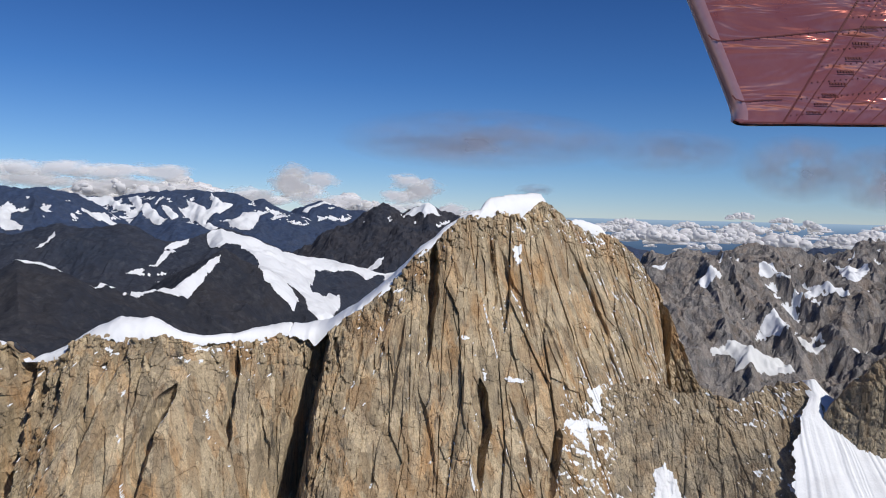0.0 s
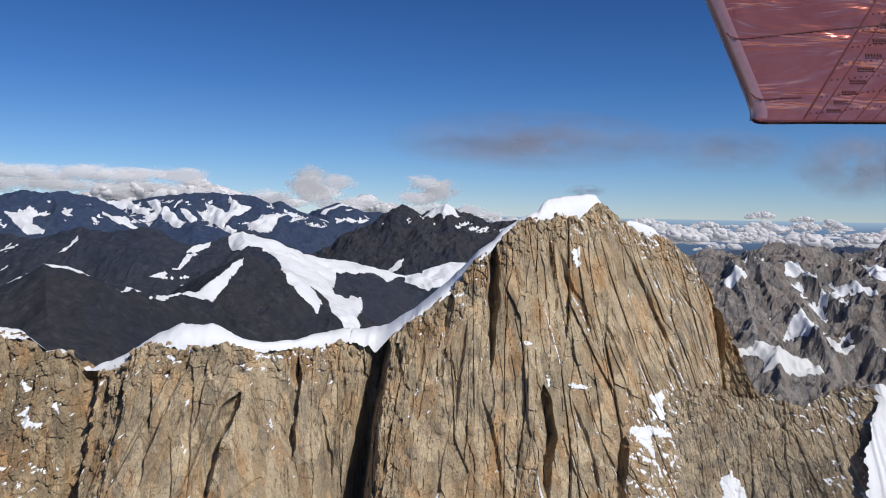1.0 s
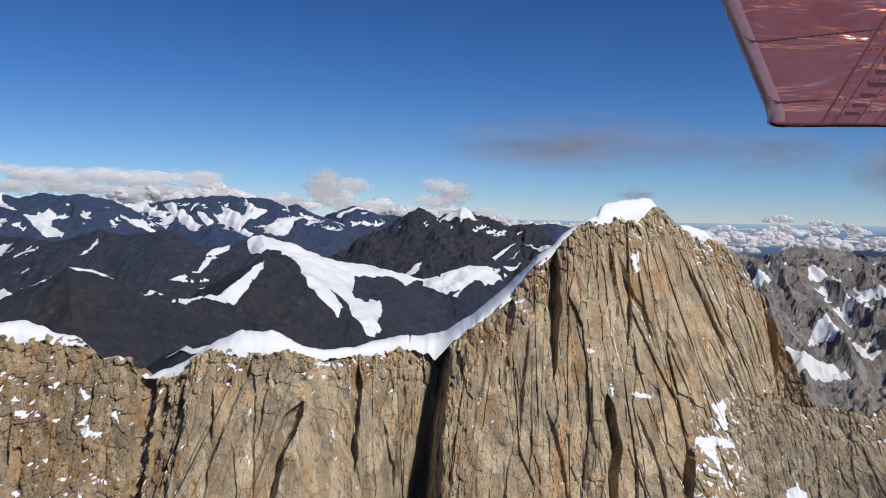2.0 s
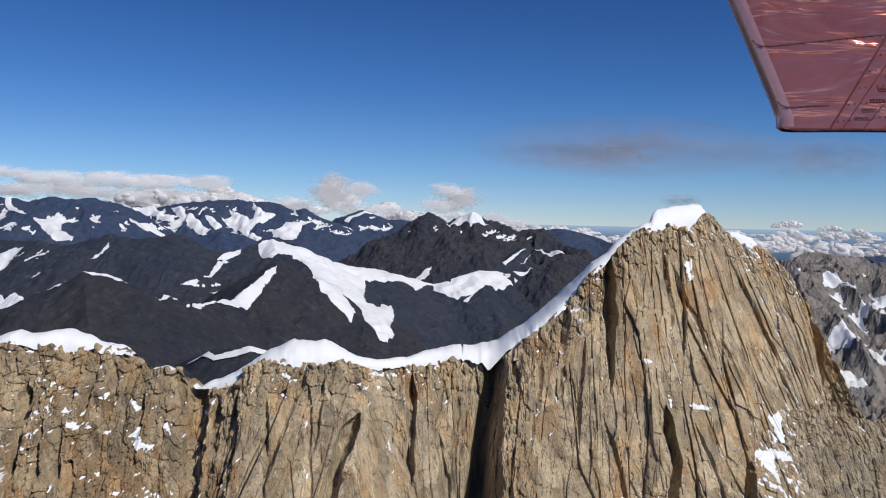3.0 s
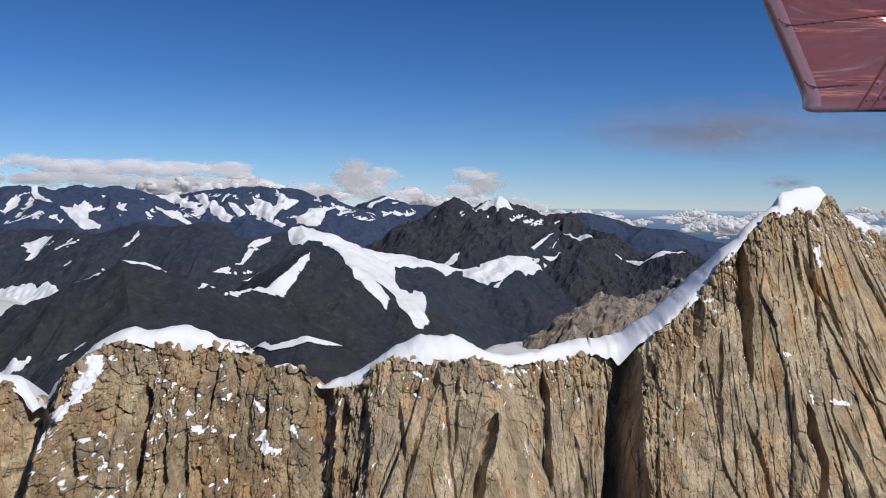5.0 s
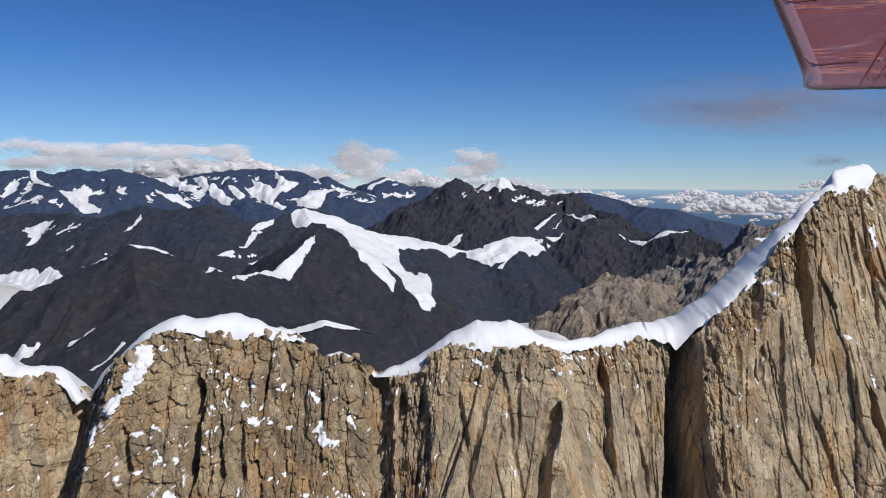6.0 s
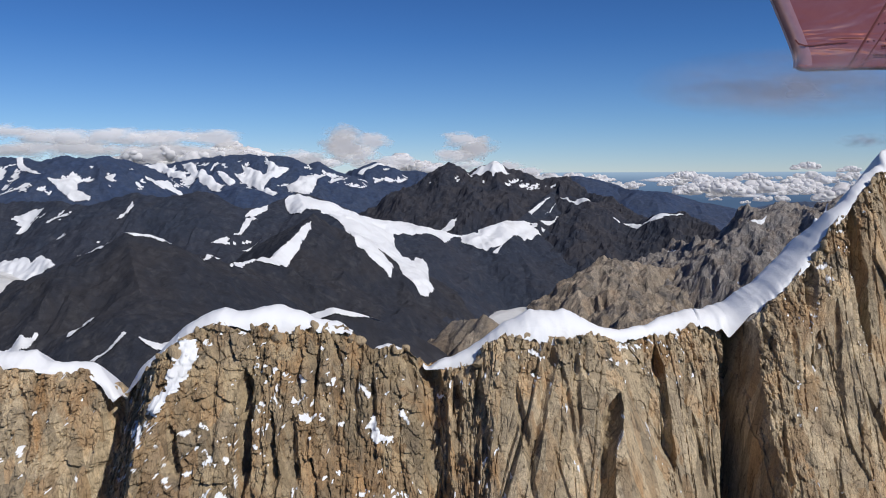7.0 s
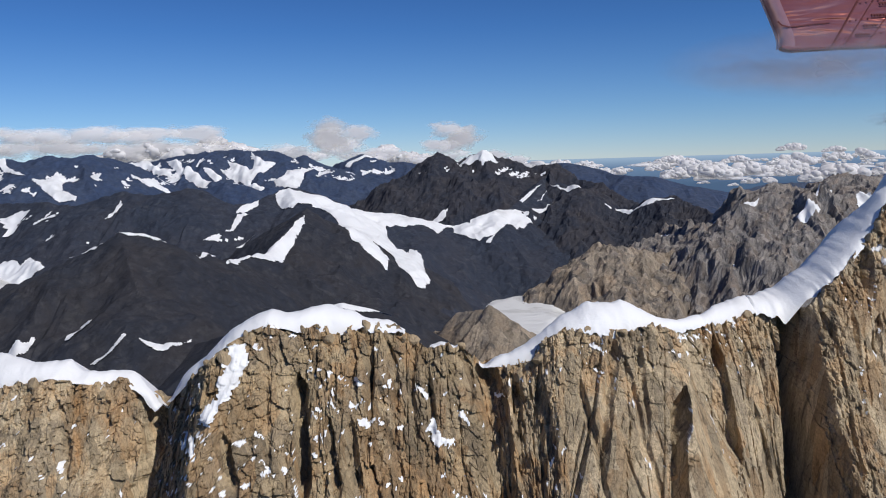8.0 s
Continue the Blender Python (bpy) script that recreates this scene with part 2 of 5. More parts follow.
def mountain(name, shape, step, material, label, snow=None, fields=(), bed=None):
    """A mountain and, with snow=(share, lowest, patchiness), the snow that lies in its hollows."""
    top = thing(name, label, "mountain")
    x0, x1, y0, y1 = shape.box()
    x0, x1, y0, y1 = max(x0, -3000), min(x1, 3000), max(y0, 700), min(y1, 4800)
    x, y = np.meshgrid(np.arange(x0, x1, step), np.arange(y0, y1, step))
    z = shape.z(x, y)
    keep = (z[:-1, :-1] > FLOOR - 12) | (z[1:, 1:] > FLOOR - 12)
    sheet("rock_slope", np.stack([x, y, np.maximum(z, FLOOR - 25)], -1), keep, material, top, soft=False)
    if snow:
        share, lowest, patchy = snow
        n = max(2, int(38 / step))
        dip = soften(soften(z, n), n) - z + patchy * (fbm(x / 160, y / 160, 4, shape.seed + 70) - 0.5) + 13 * (fbm(x / 26, y / 60, 4, shape.seed + 71) - 0.5)
        hollow = np.quantile(dip[z > lowest], 1 - share)
        lie = (dip > hollow) & (z > lowest + 60 * (fbm(x / 200, y / 200, 3, shape.seed + 72) - 0.5))
        part = sheet("hollow_snow", np.stack([x, y, soften(z, 1) + 2.2], -1), lie[:-1, :-1] & lie[1:, 1:], FAR_SNOW, top)
        tagged(part, kind="stuff")
    for k, (deep, outline) in enumerate(fields):
        p = np.array(outline, float)
        q = np.roll(p, -1, 0)
        width = abs((p[:, 0] * q[:, 1] - q[:, 0] * p[:, 1]).sum()) / np.hypot(*(q - p).T).sum()
        snowfield("snowfield", top, bed or shape, outline, min(max(2.0, step * 0.42), max(1.2, width / 4)), deep, shape.seed + 200 + k, ICE if deep == 9 else FAR_SNOW)  # banks nine metres thick are bare grey ice
    return top


def inside(x, y, outline):
    hit = np.zeros(x.shape, bool)
    for (ax, ay), (bx, by) in zip(outline, outline[1:] + outline[:1]):
        cross = (ay > y) != (by > y)
        hit ^= cross & (x < (bx - ax) * (y - ay) / (by - ay + 1e-9) + ax)
    return hit


def edge_distance(x, y, outline):
    d = np.full(x.shape, 1e9)
    for (ax, ay), (bx, by) in zip(outline, outline[1:] + outline[:1]):
        ex, ey = bx - ax, by - ay
        t = np.clip(((x - ax) * ex + (y - ay) * ey) / (ex * ex + ey * ey + 1e-9), 0, 1)
        d = np.minimum(d, np.hypot(x - ax - t * ex, y - ay - t * ey))
    return d


def one_piece(d):
    """The one connected patch of d > 0 round its deepest place."""
    mask = d > 0
    got = np.zeros(d.shape, bool)
    got[np.unravel_index(np.argmax(d), d.shape)] = True
    while True:
        grow = got.copy()
        grow[1:] |= got[:-1]
        grow[:-1] |= got[1:]
        grow[:, 1:] |= got[:, :-1]
        grow[:, :-1] |= got[:, 1:]
        grow &= mask
        if grow.sum() == got.sum():
            return got[:-1, :-1] & got[1:, 1:] & got[1:, :-1] & got[:-1, 1:]
        got = grow


def snowfield(name, top, shape, outline, step, deep, seed, material):
    """A bank of snow on a mountain's slope inside an outline on the plan; it thins out to a ragged edge."""
    p = np.array(outline, float)
    x, y = np.meshgrid(np.arange(p[:, 0].min() - 30, p[:, 0].max() + 30, step), np.arange(p[:, 1].min() - 30, p[:, 1].max() + 30, step))
    d = edge_distance(x, y, outline) * np.where(inside(x, y, outline), 1, -1)
    ragged = min(6.0, 0.45 * d.max() + 0.4)
    d = d + 0.5 * ragged + ragged * (fbm(x / 40, y / 40, 5, seed, 0.6) - 0.5) * 2
    z = shape.z(x, y)
    for _ in range(4):
        z[1:-1, 1:-1] = (z[1:-1, 1:-1] * 2 + z[:-2, 1:-1] + z[2:, 1:-1] + z[1:-1, :-2] + z[1:-1, 2:]) / 6
    z = z + deep * smooth(d, -4, 26) + 2.4
    return sheet(name, np.stack([x, y, z], -1), one_piece(d), material, top)


LEFT_MASSIF = Mountain([[(-2400, 3150, 40), (-2033, 3100, 61), (-1944, 3100, 69), (-1857, 3100, 52), (-1775, 3100, 72), (-1681, 3100, 61), (-1615, 3150, 71), (-1571, 3250, 53), (-1491, 3350, -1), (-1418, 3400, -59)],
                        [(-1857, 3100, 52), (-1800, 2800, -140)], [(-1615, 3150, 71), (-1500, 2850, -150)]], 0.62, 0.85, 11, 20)
SNOW_MASSIF = Mountain([[(-2300, 4150, 90), (-1953, 4100, 61), (-1818, 4100, 48), (-1661, 4100, 66), (-1544, 4100, 82), (-1428, 4100, 93), (-1331, 4100, 96), (-1121, 4100, 84), (-1075, 4100, 35), (-1006, 4100, 62), (-912, 4100, 21)],
                        [(-1544, 4100, 82), (-1450, 3800, -80)], [(-1331, 4100, 90), (-1220, 3850, -60)], [(-1121, 4100, 80), (-1060, 3850, -80)]], 0.55, 0.9, 21, 24)
DARK_DOME = Mountain([[(-1420, 3500, -130), (-1357, 3500, -96), (-1315, 3500, -73), (-1223, 3500, -51), (-1125, 3500, -70), (-1046, 3500, -129)]], 0.6, 0.8, 31)
FAR_PEAK = Mountain([[(-1150, 4400, -60), (-1028, 4400, -16), (-882, 4400, 0), (-756, 4400, 64), (-614, 4400, 12), (-532, 4400, 16), (-420, 4400, -4), (-250, 4400, -40)], [(-756, 4400, 60), (-700, 4150, -110)]], 0.62, 1.1, 41)
DARK_RIDGE = Mountain([[(-1950, 2650, -110), (-1745, 2600, -93), (-1642, 2550, -85), (-1483, 2500, -84), (-1354, 2450, -96), (-1284, 2450, -72), (-1214, 2450, -57), (-1146, 2450, -68), (-1088, 2450, -64), (-1030, 2450, -51), (-985, 2450, -56), (-942, 2450, -91), (-897, 2450, -103)],
                       [(-1214, 2450, -60), (-1180, 2150, -230)], [(-1030, 2450, -54), (-960, 2150, -240)], [(-1483, 2500, -90), (-1480, 2250, -230)]], 0.68, 1.3, 51, 15)
SADDLE = Mountain([[(-897, 2450, -103), (-852, 2500, -101), (-771, 2618, -58), (-707, 2660, -77), (-653, 2700, -105), (-598, 2750, -134), (-528, 2800, -161), (-441, 2850, -166), (-379, 2900, -189), (-267, 2933, -218), (-221, 2960, -204), (-123, 3000, -180), (-48, 3100, -168), (53, 3250, -97), (130, 3400, -41)],
                   [(-771, 2618, -58), (-725, 2500, -105), (-670, 2450, -114), (-605, 2400, -127), (-555, 2350, -162), (-521, 2320, -204), (-425, 2250, -252), (-382, 2200, -298), (-344, 2150, -320), (-284, 2100, -345)], [(-267, 2933, -220), (-240, 2700, -330)], [(-123, 3000, -180), (-20, 2750, -330)]], 0.62, 0.8, 61, 16)
BROWN_PEAK = Mountain([[(-688, 3600, -169), (-545, 3540, -104), (-442, 3500, -41), (-374, 3480, 13), (-322, 3480, 38), (-246, 3480, -10), (-181, 3460, 40), (-141, 3453, 50), (-86, 3450, 20), (-23, 3450, 3), (40, 3450, -23), (164, 3420, -23), (232, 3350, -74), (300, 3300, -90), (371, 3200, -142), (405, 3150, -191)],
                       [(-322, 3480, 36), (-300, 3250, -130)], [(-141, 3453, 48), (-110, 3220, -130)],
                       [(40, 3450, -25), (113, 3250, -99), (210, 3200, -107), (304, 3150, -167), (380, 3100, -188), (456, 3060, -152), (537, 3050, -140), (619, 2950, -186), (629, 2850, -220)],
                       [(210, 3200, -110), (240, 2900, -280)], [(537, 3050, -142), (430, 2800, -300)]], 0.68, 1.25, 71, 30)
GRANITE_RANGE = Mountain([[(582, 2700, -202), (638, 2650, -139), (726, 2600, -86), (785, 2600, -100), (867, 2600, -102), (959, 2650, -76), (1109, 2700, -87), (1174, 2750, -109), (1305, 2750, -87), (1431, 2750, -64), (1676, 2750, -49), (2000, 2750, -40)],
                          [(726, 2600, -90), (640, 2350, -260)], [(959, 2650, -80), (900, 2350, -250)], [(1305, 2750, -90), (1150, 2400, -190), (1060, 2250, -270)], [(1676, 2750, -55), (1420, 2300, -190), (1300, 2150, -270)]], 0.66, 2.1, 81, 18)
GRANITE_KNOB = Mountain([[(-5, 2412, -395), (63, 2412, -329), (130, 2412, -292), (191, 2412, -250), (242, 2420, -264), (310, 2430, -283), (405, 2450, -279), (501, 2550, -268), (579, 2650, -210)], [(191, 2412, -254), (230, 2250, -350)], [(405, 2450, -282), (430, 2250, -370)]], 0.8, 2.1, 91, 17)
DARK_MOUNTAIN = Mountain([[(-1300, 1480, -330), (-1098, 1500, -269), (-1053, 1500, -235), (-1023, 1530, -192), (-987, 1560, -169), (-940, 1570, -149), (-902, 1570, -132), (-857, 1570, -109), (-815, 1590, -117), (-787, 1610, -136), (-765, 1650, -157), (-743, 1700, -166), (-737, 1780, -191), (-716, 1850, -198), (-680, 1950, -195), (-653, 2050, -146), (-633, 2200, -105)],
                          [(-857, 1570, -112), (-760, 1400, -200), (-680, 1300, -260)], [(-716, 1850, -200), (-520, 1650, -300)]], 0.66, 1.0, 101, 14)
NEAR_SPUR = Mountain([[(-1000, 1330, -330), (-900, 1320, -285), (-800, 1310, -262), (-720, 1310, -262), (-640, 1310, -262), (-560, 1250, -235), (-480, 1100, -190), (-420, 1040, -165), (-370, 1030, -158), (-320, 1040, -175), (-270, 1080, -205)]], 0.75, 0.45, 111)
BROWN_SPUR = Mountain([[(-300, 1400, -290), (-240, 1350, -235), (-190, 1320, -222), (-150, 1310, -250), (-110, 1300, -300)]], 0.85, 1.3, 131, 22)
BLUE_HILLS = Mountain([[(100, 4500, -60), (258, 4500, -17), (348, 4500, -8), (500, 4500, -47), (560, 4400, -80), (641, 4300, -89), (756, 4300, -95), (928, 4300, -147), (1155, 4300, -190), (1424, 4500, -153), (1700, 4600, -160), (1926, 4600, -135), (2066, 4600, -100), (2177, 4600, -129), (2600, 4600, -140)]], 0.5, 0.8, 121)

# snow outlines on the plan: thickness, outline
SADDLE_SNOW = []
SADDLE_SNOW.append((6, [(-797, 2565), (-777, 2593), (-740, 2613), (-689, 2649), (-623, 2693), (-577, 2757), (-508, 2813), (-444, 2849), (-425, 2857), (-360, 2905), (-300, 2913), (-245, 2925), (-290, 2909), (-315, 2781), (-343, 2817), (-388, 2777), (-451, 2745), (-478, 2717), (-440, 2405), (-412, 2289), (-390, 2317), (-373, 2549), (-350, 2405), (-334, 2173), (-319, 2149), (-331, 2105), (-345, 2101), (-362, 2137), (-389, 2165), (-413, 2213), (-446, 2241), (-468, 2229), (-451, 2197), (-426, 2137), (-423, 2097), (-440, 2113), (-454, 2113), (-472, 2113), (-508, 2165), (-530, 2189), (-578, 2361), (-604, 2389), (-630, 2413), (-685, 2549), (-706, 2521), (-723, 2449), (-760, 2493), (-785, 2533)]))
SADDLE_SNOW.append((6, [(-265, 2925), (-202, 2953), (-142, 3433), (-84, 3405), (-88, 3041), (-37, 3081), (16, 3093), (39, 3061), (1, 2997), (-41, 2941), (-60, 2977), (-91, 2905), (-131, 2869), (-175, 2841), (-209, 2857), (-259, 2889)]))
SADDLE_SNOW.append((3, [(-878, 2421), (-867, 2469), (-837, 2517), (-834, 2493), (-855, 2445)]))
SADDLE_SNOW.append((4, [(-15, 3141), (66, 3253), (89, 3277), (30, 3185), (-4, 3133)]))
SADDLE_SNOW.append((4, [(50, 3153), (85, 3205), (110, 3257), (73, 3177)]))
SADDLE_SNOW.append((4, [(27, 3109), (80, 3125), (99, 3153), (82, 3113), (52, 3097)]))
SADDLE_SNOW.append((3, [(-152, 2829), (-123, 2869), (-136, 2821)]))
SADDLE_SNOW.append((7, [(-425, 2265), (-390, 2321), (-372, 2553), (-347, 2409), (-332, 2181), (-314, 2149), (-329, 2101), (-349, 2097), (-362, 2109), (-385, 2109)]))
SADDLE_SNOW.append((6, [(-529, 2197), (-496, 2213), (-466, 2229), (-449, 2205), (-423, 2153), (-419, 2093), (-440, 2105), (-456, 2105), (-474, 2109), (-506, 2145)]))
DARK_MOUNTAIN_SNOW = []
DARK_MOUNTAIN_SNOW.append((4, [(-701, 1701), (-792, 2097), (-691, 1909), (-678, 1929), (-683, 1973), (-662, 1997), (-646, 2045), (-637, 2125), (-631, 2153), (-626, 2085), (-633, 2005), (-647, 1973), (-652, 1889), (-672, 1889), (-693, 1893), (-716, 1841)]))
DARK_MOUNTAIN_SNOW.append((3, [(-867, 1569), (-855, 1573), (-838, 1581), (-814, 1589), (-787, 1609), (-795, 1585), (-816, 1581), (-844, 1569)]))
DARK_MOUNTAIN_SNOW.append((3, [(-936, 1569), (-906, 1569), (-877, 1549), (-912, 1565)]))
DARK_MOUNTAIN_SNOW.append((3, [(-733, 1609), (-746, 1693), (-735, 1733), (-739, 1661)]))
DARK_MOUNTAIN_SNOW.append((2, [(-957, 1565), (-942, 1569), (-944, 1565)]))
DARK_MOUNTAIN_SNOW.append((2, [(-842, 1307), (-842, 1390), (-827, 1367), (-833, 1301)]))
DARK_MOUNTAIN_SNOW.append((2, [(-776, 1243), (-744, 1290), (-738, 1289), (-766, 1240)]))
DARK_MOUNTAIN_SNOW.append((2, [(-717, 1288), (-707, 1288), (-673, 1295), (-654, 1325), (-664, 1298), (-676, 1282), (-692, 1278)]))
DARK_MOUNTAIN_SNOW.append((2, [(-978, 1299), (-953, 1319), (-930, 1328), (-919, 1325), (-913, 1347), (-910, 1315), (-927, 1305), (-971, 1286)]))
DARK_RIDGE_SNOW = []
DARK_RIDGE_SNOW.append((4, [(-1213, 2313), (-1209, 2413), (-1195, 2389), (-1201, 2329)]))
DARK_RIDGE_SNOW.append((4, [(-1603, 2477), (-1543, 2481), (-1507, 2477), (-1518, 2461), (-1593, 2457)]))
DARK_RIDGE_SNOW.append((3, [(-862, 2425), (-825, 2449), (-819, 2477), (-860, 2505)]))
DARK_RIDGE_SNOW.append((3, [(-922, 2245), (-893, 2285), (-882, 2277), (-898, 2253)]))
DARK_RIDGE_SNOW.append((3, [(-875, 2293), (-855, 2513), (-841, 2497), (-865, 2301)]))
DARK_RIDGE_SNOW.append((2, [(-847, 2245), (-791, 2301), (-820, 2265)]))
DARK_RIDGE_SNOW.append((8, [(-1650, 2268), (-1475, 2213), (-1420, 2198), (-1384, 2175), (-1373, 2204), (-1300, 2129), (-1328, 2110), (-1363, 2091), (-1398, 2071), (-1520, 2055)]))
FAR_PEAK_SNOW = []
FAR_PEAK_SNOW.append((6, [(-824, 4260), (-733, 4402), (-692, 4398), (-748, 4333), (-798, 4246)]))
BROWN_PEAK_SNOW = []
BROWN_PEAK_SNOW.append((5, [(-235, 3435), (-186, 3453), (-142, 3450), (-98, 3437), (-73, 3416), (-117, 3408), (-141, 3378), (-167, 3420), (-204, 3420)]))
BROWN_PEAK_SNOW.append((4, [(-345, 3068), (-284, 3105), (-290, 3076), (-321, 3046)]))
BROWN_PEAK_SNOW.append((3, [(115, 3247), (168, 3208), (232, 3305), (219, 3187), (167, 3198)]))
BROWN_PEAK_SNOW.append((4, [(295, 3096), (356, 3102), (387, 3077), (427, 3045), (530, 3041), (533, 3029), (435, 3024), (388, 3047), (349, 3095)]))
GRANITE_RANGE_SNOW = []
GRANITE_RANGE_SNOW.append((4, [(704, 2386), (777, 2426), (781, 2418), (739, 2366), (710, 2374)]))
GRANITE_RANGE_SNOW.append((4, [(920, 2498), (959, 2502), (965, 2470), (1009, 2478), (985, 2430), (955, 2466), (908, 2462)]))
GRANITE_RANGE_SNOW.append((4, [(983, 2402), (1032, 2422), (1064, 2442), (1090, 2418), (1052, 2410), (1000, 2382)]))
GRANITE_RANGE_SNOW.append((4, [(1069, 2434), (1133, 2410), (1127, 2358), (1110, 2378)]))
GRANITE_RANGE_SNOW.append((4, [(1220, 2650), (1229, 2586), (1277, 2574), (1276, 2546), (1184, 2450), (1181, 2498)]))
GRANITE_RANGE_SNOW.append((4, [(1263, 2658), (1306, 2702), (1277, 2650)]))
GRANITE_RANGE_SNOW.append((4, [(1172, 2662), (1234, 2734), (1217, 2722)]))
GRANITE_RANGE_SNOW.append((4, [(588, 2490), (644, 2506), (624, 2490)]))
GRANITE_RANGE_SNOW.append((4, [(779, 2446), (881, 2578), (887, 2578), (789, 2450)]))
GRANITE_RANGE_SNOW.append((5, [(837, 2242), (924, 2290), (885, 2178), (922, 2202), (873, 2194), (840, 2230)]))
GRANITE_RANGE_SNOW.append((9, [(668, 2122), (734, 2138), (797, 2150), (826, 2146), (858, 2114), (879, 2086), (835, 2090), (774, 2082), (717, 2082), (732, 2106), (715, 2122)]))
GRANITE_RANGE_SNOW.append((9, [(913, 2174), (984, 2242), (986, 2174), (969, 2170), (928, 2150)]))
GRANITE_RANGE_SNOW.append((4, [(973, 2246), (1001, 2242), (1001, 2206), (997, 2238)]))
GRANITE_RANGE_SNOW.append((4, [(1037, 2134), (1112, 2206), (1117, 2194), (1049, 2122)]))
NEAR_SPUR_SNOW = []
NEAR_SPUR_SNOW.append((2.5, [(-461, 1058), (-415, 1026), (-374, 1029), (-340, 1037), (-313, 1047), (-339, 1031), (-371, 1020), (-412, 1017)]))
SNOW_MASSIF_SNOW = []
SNOW_MASSIF_SNOW.append((15, [(-1941, 4101), (-1874, 4081), (-1803, 4097), (-1765, 4101), (-1743, 4069), (-1618, 3965), (-1586, 3885), (-1649, 3913), (-1761, 4045), (-1869, 4037)]))
SNOW_MASSIF_SNOW.append((15, [(-1671, 4065), (-1613, 4061), (-1554, 3953), (-1458, 3881), (-1378, 3813), (-1401, 3765), (-1444, 3793), (-1544, 3889)]))
SNOW_MASSIF_SNOW.append((15, [(-1442, 3909), (-1407, 3917), (-1346, 3865), (-1357, 3821), (-1418, 3889)]))
SNOW_MASSIF_SNOW.append((15, [(-1369, 3933), (-1323, 3957), (-1355, 4013), (-1292, 3981), (-1226, 3937), (-1224, 4005), (-1261, 4093), (-1186, 4005), (-1118, 4005), (-1158, 3925), (-1193, 3865), (-1198, 3817), (-1126, 3777), (-1134, 3709), (-1190, 3785), (-1273, 3857), (-1317, 3885)]))
SNOW_MASSIF_SNOW.append((15, [(-1097, 3837), (-1063, 3877), (-1053, 3945), (-981, 4009), (-973, 3897), (-982, 3789), (-1034, 3781), (-1079, 3809)]))
LEFT_MASSIF_SNOW = []
LEFT_MASSIF_SNOW.append((10, [(-1750, 2941), (-1697, 2941), (-1688, 3009), (-1649, 2989), (-1627, 2913), (-1567, 2889), (-1560, 2865), (-1629, 2861), (-1677, 2897)]))
LEFT_MASSIF_SNOW.append((8, [(-1940, 3093), (-1925, 3101), (-1905, 3069), (-1834, 2997), (-1782, 2957), (-1819, 2969), (-1922, 3057)]))
LEFT_MASSIF_SNOW.append((8, [(-1473, 3141), (-1435, 3189), (-1419, 3261), (-1328, 3189), (-1364, 3189), (-1408, 3177), (-1422, 3117)]))
# end outlines

mountain("snowy_mountain", LEFT_MASSIF, 7, FAR_HAZE_SHALE, "dark blue-grey mountain with snow gullies under cloud", (0.13, -60, 30), fields=LEFT_MASSIF_SNOW)
mountain("snowy_massif", SNOW_MASSIF, 8, FAR_HAZE_SHALE, "far blue mountain massif streaked with broad glaciers", (0.20, -90, 30), fields=SNOW_MASSIF_SNOW)
mountain("dark_dome", DARK_DOME, 13, FAR_HAZE_SHALE, "rounded dark mountain before the snowy massif")
mountain("pointed_mountain", FAR_PEAK, 10, FAR_HAZE_SHALE, "far pointed blue-grey mountain with traces of snow", (0.22, -40, 40), fields=FAR_PEAK_SNOW)
mountain("long_dark_ridge", DARK_RIDGE, 7, MID_HAZE_SHALE, "long dark shale ridge with thin snow streaks", (0.035, -190, 40), fields=DARK_RIDGE_SNOW)
mountain("glacier_mountain", SADDLE, 5.5, MID_HAZE_SHALE, "dark mountain with a white glacier across its saddle", fields=SADDLE_SNOW, bed=Joined(SADDLE, DARK_MOUNTAIN))
mountain("brown_peak", BROWN_PEAK, 7, BROWN_SHALE, "brown-black double peak with a small snowy summit", (0.07, -60, 30), fields=BROWN_PEAK_SNOW)
mountain("granite_range", GRANITE_RANGE, 5, HAZED_GRANITE, "jagged grey-brown granite range with snow patches", (0.06, -330, 60), fields=GRANITE_RANGE_SNOW)
mountain("granite_hill", GRANITE_KNOB, 4, FAR_GRANITE, "craggy tan granite hill above the valley glacier")
mountain("dark_mountain", DARK_MOUNTAIN, 4.5, SHALE, "smooth black-brown shale mountain with snow on its crest", fields=DARK_MOUNTAIN_SNOW)
mountain("low_spur", NEAR_SPUR, 5, SHALE, "low dark spur rimmed with a thin snow crescent", fields=NEAR_SPUR_SNOW)
mountain("brown_spur", BROWN_SPUR, 5, FAR_GRANITE, "small brown rocky spur behind the wall")
mountain("blue_hills", BLUE_HILLS, 18, FAR_HAZE_SHALE, "distant blue hills under a field of small clouds")

# ---- the ground ----
gx, gy = np.meshgrid(np.linspace(-3400, 3400, 200), np.linspace(-2500, 4900, 220))
gz = FLOOR + 40 * (fbm(gx / 300, gy / 300, 4, 7) - 0.5)
tagged(sheet("ground", np.stack([gx, gy, gz], -1), None, SHALE), "dark stony valley floor far below the ridge", "ground", kind="structure")


